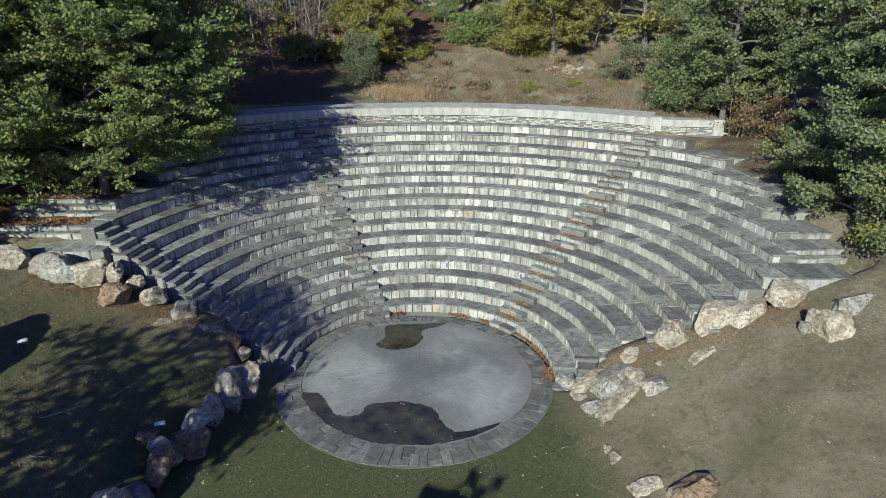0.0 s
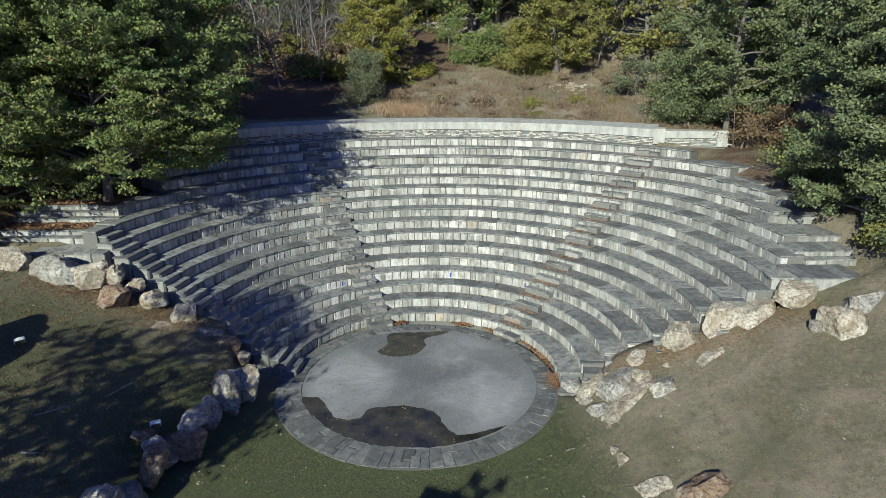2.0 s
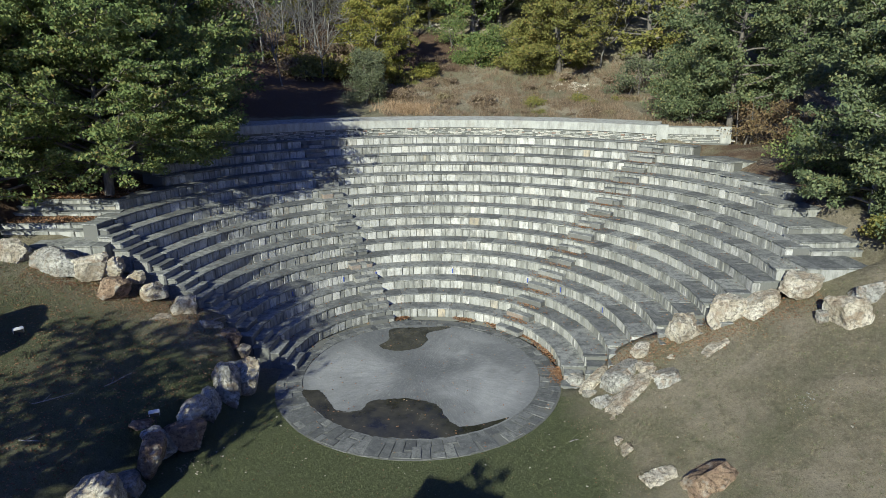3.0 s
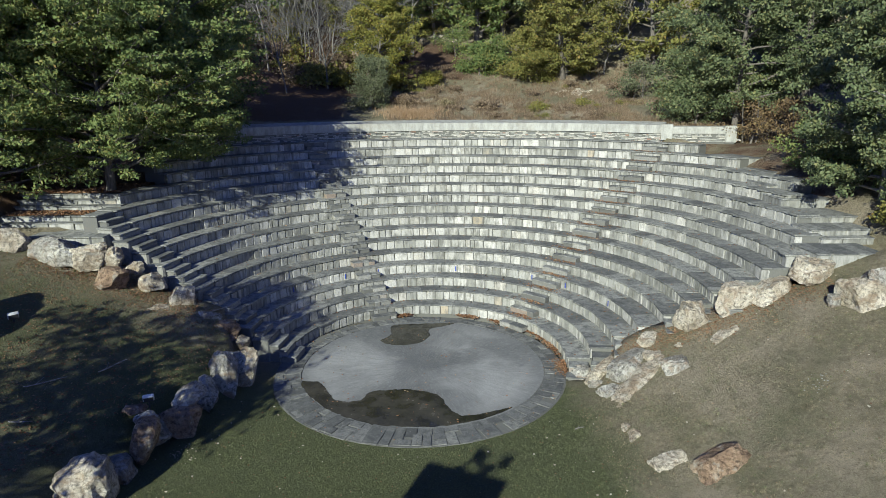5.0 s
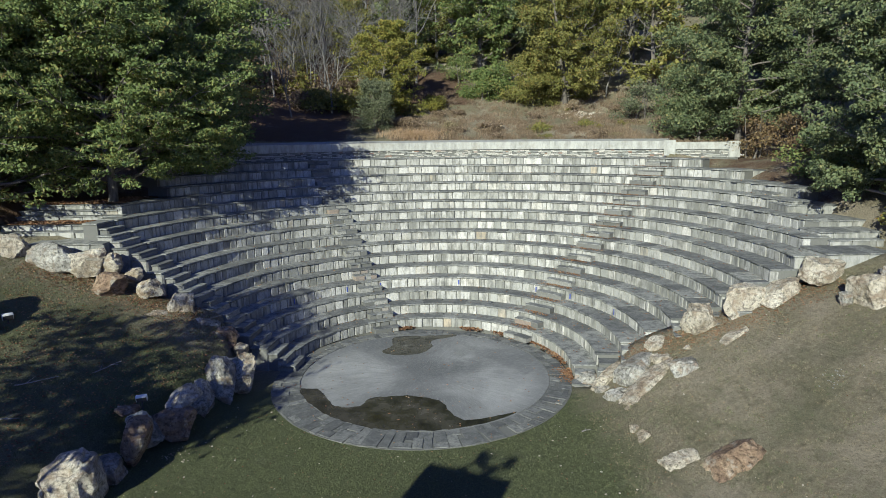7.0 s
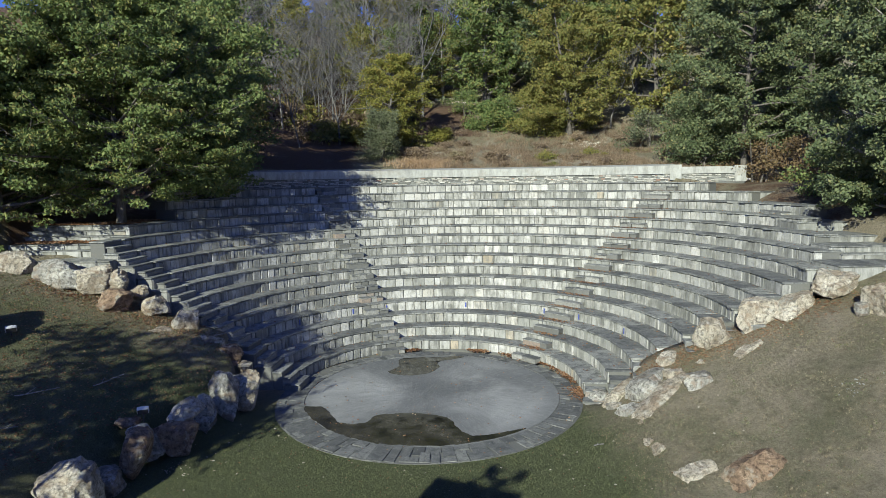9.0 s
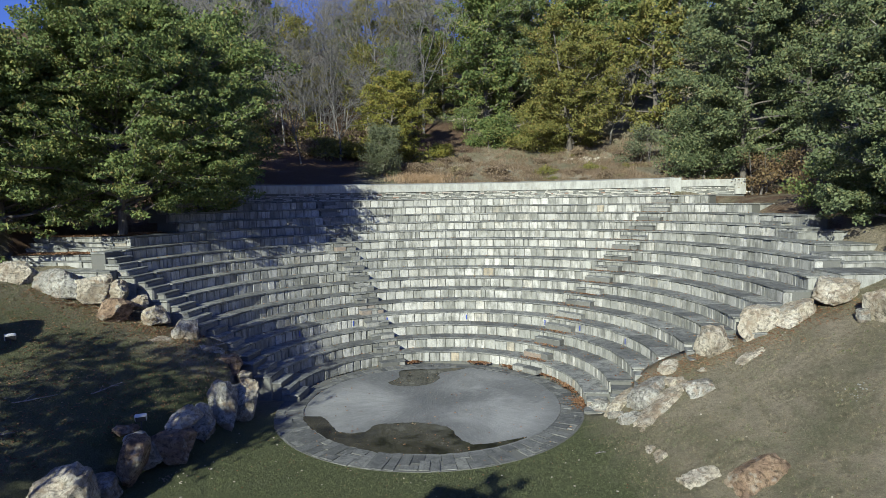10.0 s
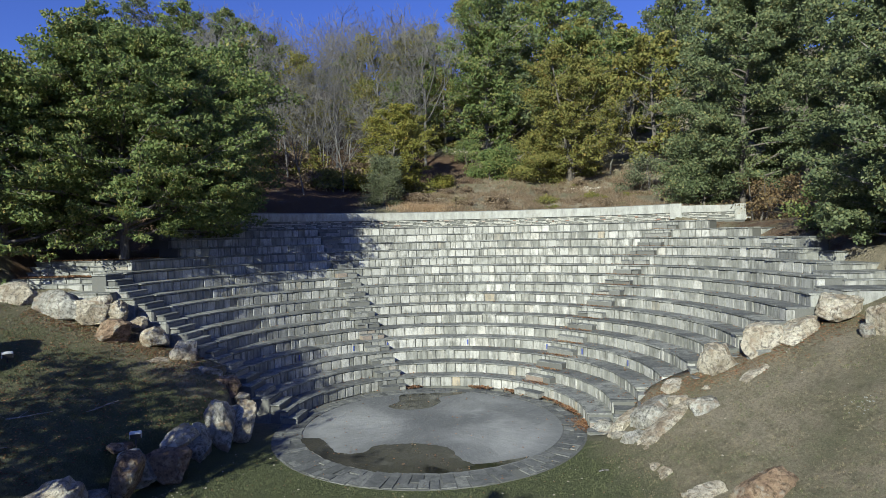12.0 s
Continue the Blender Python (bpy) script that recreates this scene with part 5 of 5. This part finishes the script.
def pebbles(label, count, seed, place, size, material):
    rng = random.Random(seed)
    bm = bmesh.new()
    n = 0
    while n < count:
        spot = place(rng)
        if spot is None:
            continue
        s = size * rng.uniform(0.5, 1.6)
        m = Matrix.Translation(spot) @ Matrix.Rotation(rng.uniform(0, 6), 4, 'Z') @ Matrix.Diagonal((s, s * rng.uniform(0.6, 1), s * 0.6, 1))
        bmesh.ops.create_icosphere(bm, subdivisions=1, radius=1, matrix=m)
        n += 1
    return tagged(part("pebbles", bm, material), label, "pebbles", kind="stuff")


pebbles("pale pebbles scattered over the dry slope", 260, 61, on_lawn_litter, 0.025, ROCK_PALE)
pebbles("patch of white gravel on the dry slope", 34, 62, lambda r: (lambda x, y: (x, y, site_z(x, y)))(10.4 + r.gauss(0, 0.28), -6.2 + r.gauss(0, 0.22)), 0.017, COPING)
pebbles("white stones at the foot of the bank", 40, 63, lambda r: (lambda x, y: (x, y, site_z(x, y)))(-6.1 + r.gauss(0, 0.25), -5.6 + r.gauss(0, 0.3)), 0.022, ROCK_PALE)
pebbles("pale stones among the scrub above the wall", 90, 64, lambda r: (lambda x, y: (x, y, site_z(x, y)))(11.2 + r.gauss(0, 0.5), 23.9 + r.gauss(0, 0.8)), 0.12, ROCK_PALE)
pebbles("pale rocks at the edge of the wood", 45, 65, lambda r: (lambda x, y: (x, y, site_z(x, y)))(2.2 + r.gauss(0, 0.9), 37.5 + r.gauss(0, 0.5)), 0.28, ROCK_PALE)


# blue painted seat marks on the fourth tier: plain bars
def seat_mark(deg):
    p = edge(4, deg, -0.022)
    bm = bmesh.new()
    bmesh.ops.create_cube(bm, size=1, matrix=Matrix.Diagonal((0.055, 0.012, 0.22, 1)))
    bmesh.ops.bevel(bm, geom=list(bm.edges), offset=0.004, segments=1, affect='EDGES')
    ob = part("seat_mark", bm, BLUE)
    ob.matrix_basis = Matrix.Translation((p.x, p.y, 3.42 * H)) @ Matrix.Rotation(-radians(deg), 4, 'Z')
    return tagged(ob, "small blue painted seat mark on a riser", "marking", "blue seat marks")


for x, y in ((-5.26, 4.35), (-3.07, 5.92), (-1.57, 6.3), (1.85, 6.9), (5.19, 5.5), (6.42, 4.24), (7.32, 1.8)):
    c = centre(4)
    seat_mark(math.degrees(math.atan2(x - c[0], y - c[1])))


# floodlights on the bank
def floodlight(x, y, z, turn):
    lamp = tagged(new("floodlight", None), "small white floodlight on a short stake", "lamp", "floodlights")
    lamp.matrix_basis = pose(x, y, z, 0, 0, turn)
    bm = bmesh.new()
    bmesh.ops.create_cube(bm, size=1, matrix=pose(0, 0, 0.22, 25) @ Matrix.Diagonal((0.28, 0.12, 0.18, 1)))
    bmesh.ops.bevel(bm, geom=list(bm.edges), offset=0.015, segments=2, affect='EDGES')
    housing = part("housing", bm, METAL, lamp)
    bm = bmesh.new()
    bmesh.ops.create_cone(bm, cap_ends=True, segments=8, radius1=0.02, radius2=0.02, depth=0.34, matrix=pose(0, 0.02, 0.02))
    part("stake", bm, DARK_METAL, lamp)
    bm = bmesh.new()
    bmesh.ops.create_cube(bm, size=1, matrix=pose(0, -0.062, 0.19, 25) @ Matrix.Diagonal((0.24, 0.01, 0.14, 1)))
    part("lens", bm, DARK_METAL, housing, "dark glass lens")


floodlight(-7.07, -4.85, 1.12, 20)
floodlight(-11.55, -3.0, site_z(-11.55, -3.0), 40)


# dead branches on the bank
def stick(x, y, length, turn, r=0.02):
    rng = random.Random(int(x * 100))
    pts = bend(rng, Vector((0, 0, 0)), Vector((1, 0, 0.05)), length, 6, 0.08, 0)
    verts, faces = [], []
    tube(verts, faces, pts, [r * (1 - 0.1 * i) for i in range(7)], 6)
    for q in (2, 4):
        sp = bend(rng, pts[q], Vector((0.6, 0.6 * (1 if q == 2 else -1), 0.3)), length * 0.25, 3, 0.1, 0)
        tube(verts, faces, sp, [r * 0.5, r * 0.4, r * 0.3, r * 0.2], 4)
    ob = mesh_object("dead_branch", [tuple(v) for v in verts], faces, BARK_PALE, flat=False)
    ob.matrix_basis = pose(x, y, site_z(x + 0.3, y) + 0.06, 0, 0, turn)
    return tagged(ob, "bleached dead branch lying on the bank", "branch", "dead branches")


for x, y, ln, turn in ((-10.2, -5.2, 1.1, 10), (-9.9, -6.3, 0.9, -15), (-8.9, -4.0, 0.9, 40), (-7.3, 0.0, 1.2, 35)):
    stick(x, y, ln, turn)
stick(4.6, -5.0, 0.35, 30, 0.02)


# a block and a sapling added out of view by the camera, only to shadow the lawn
def pillar(x, y, w, d, h, turn):
    thing = tagged(new("stone_pillar", None), "tall unseen block with a flat cap, added for its shadow", "pillar")
    thing.matrix_basis = pose(x, y, site_z(x, y) - 0.1, 0, 0, turn)
    bm = bmesh.new()
    bmesh.ops.create_cube(bm, size=1, matrix=pose(0, 0, h / 2) @ Matrix.Diagonal((w, d, h, 1)))
    bmesh.ops.bevel(bm, geom=list(bm.edges), offset=0.03, segments=2, affect='EDGES')
    part("shaft", bm, LANDING, thing)
    bm = bmesh.new()
    bmesh.ops.create_cube(bm, size=1, matrix=pose(0, 0, h + 0.06) @ Matrix.Diagonal((w + 0.12, d + 0.12, 0.12, 1)))
    bmesh.ops.bevel(bm, geom=list(bm.edges), offset=0.02, segments=2, affect='EDGES')
    part("cap", bm, COPING, thing)


pillar(-4.5, -19.95, 2.05, 1.7, 6.55, -24)
tree("sapling", -3.3, -18.5, site_z(-3.3, -18.5), 7.2, 0.95, 95, 2200, 0.05, LEAF_OAK, BARK, "thin unseen sapling added for its twiggy shadow", low=0.66, limbs=10, clump=0.09, subs=4)
tree("dry_plant", 1.28, -9.0, site_z(1.28, -9.0), 1.12, 0.3, 96, 220, 0.022, GRASS_DRY, BARK_PALE, "dry seed-headed plant standing on the lawn", low=0.5, limbs=9, trunk_r=0.01, clump=0.05, subs=3)
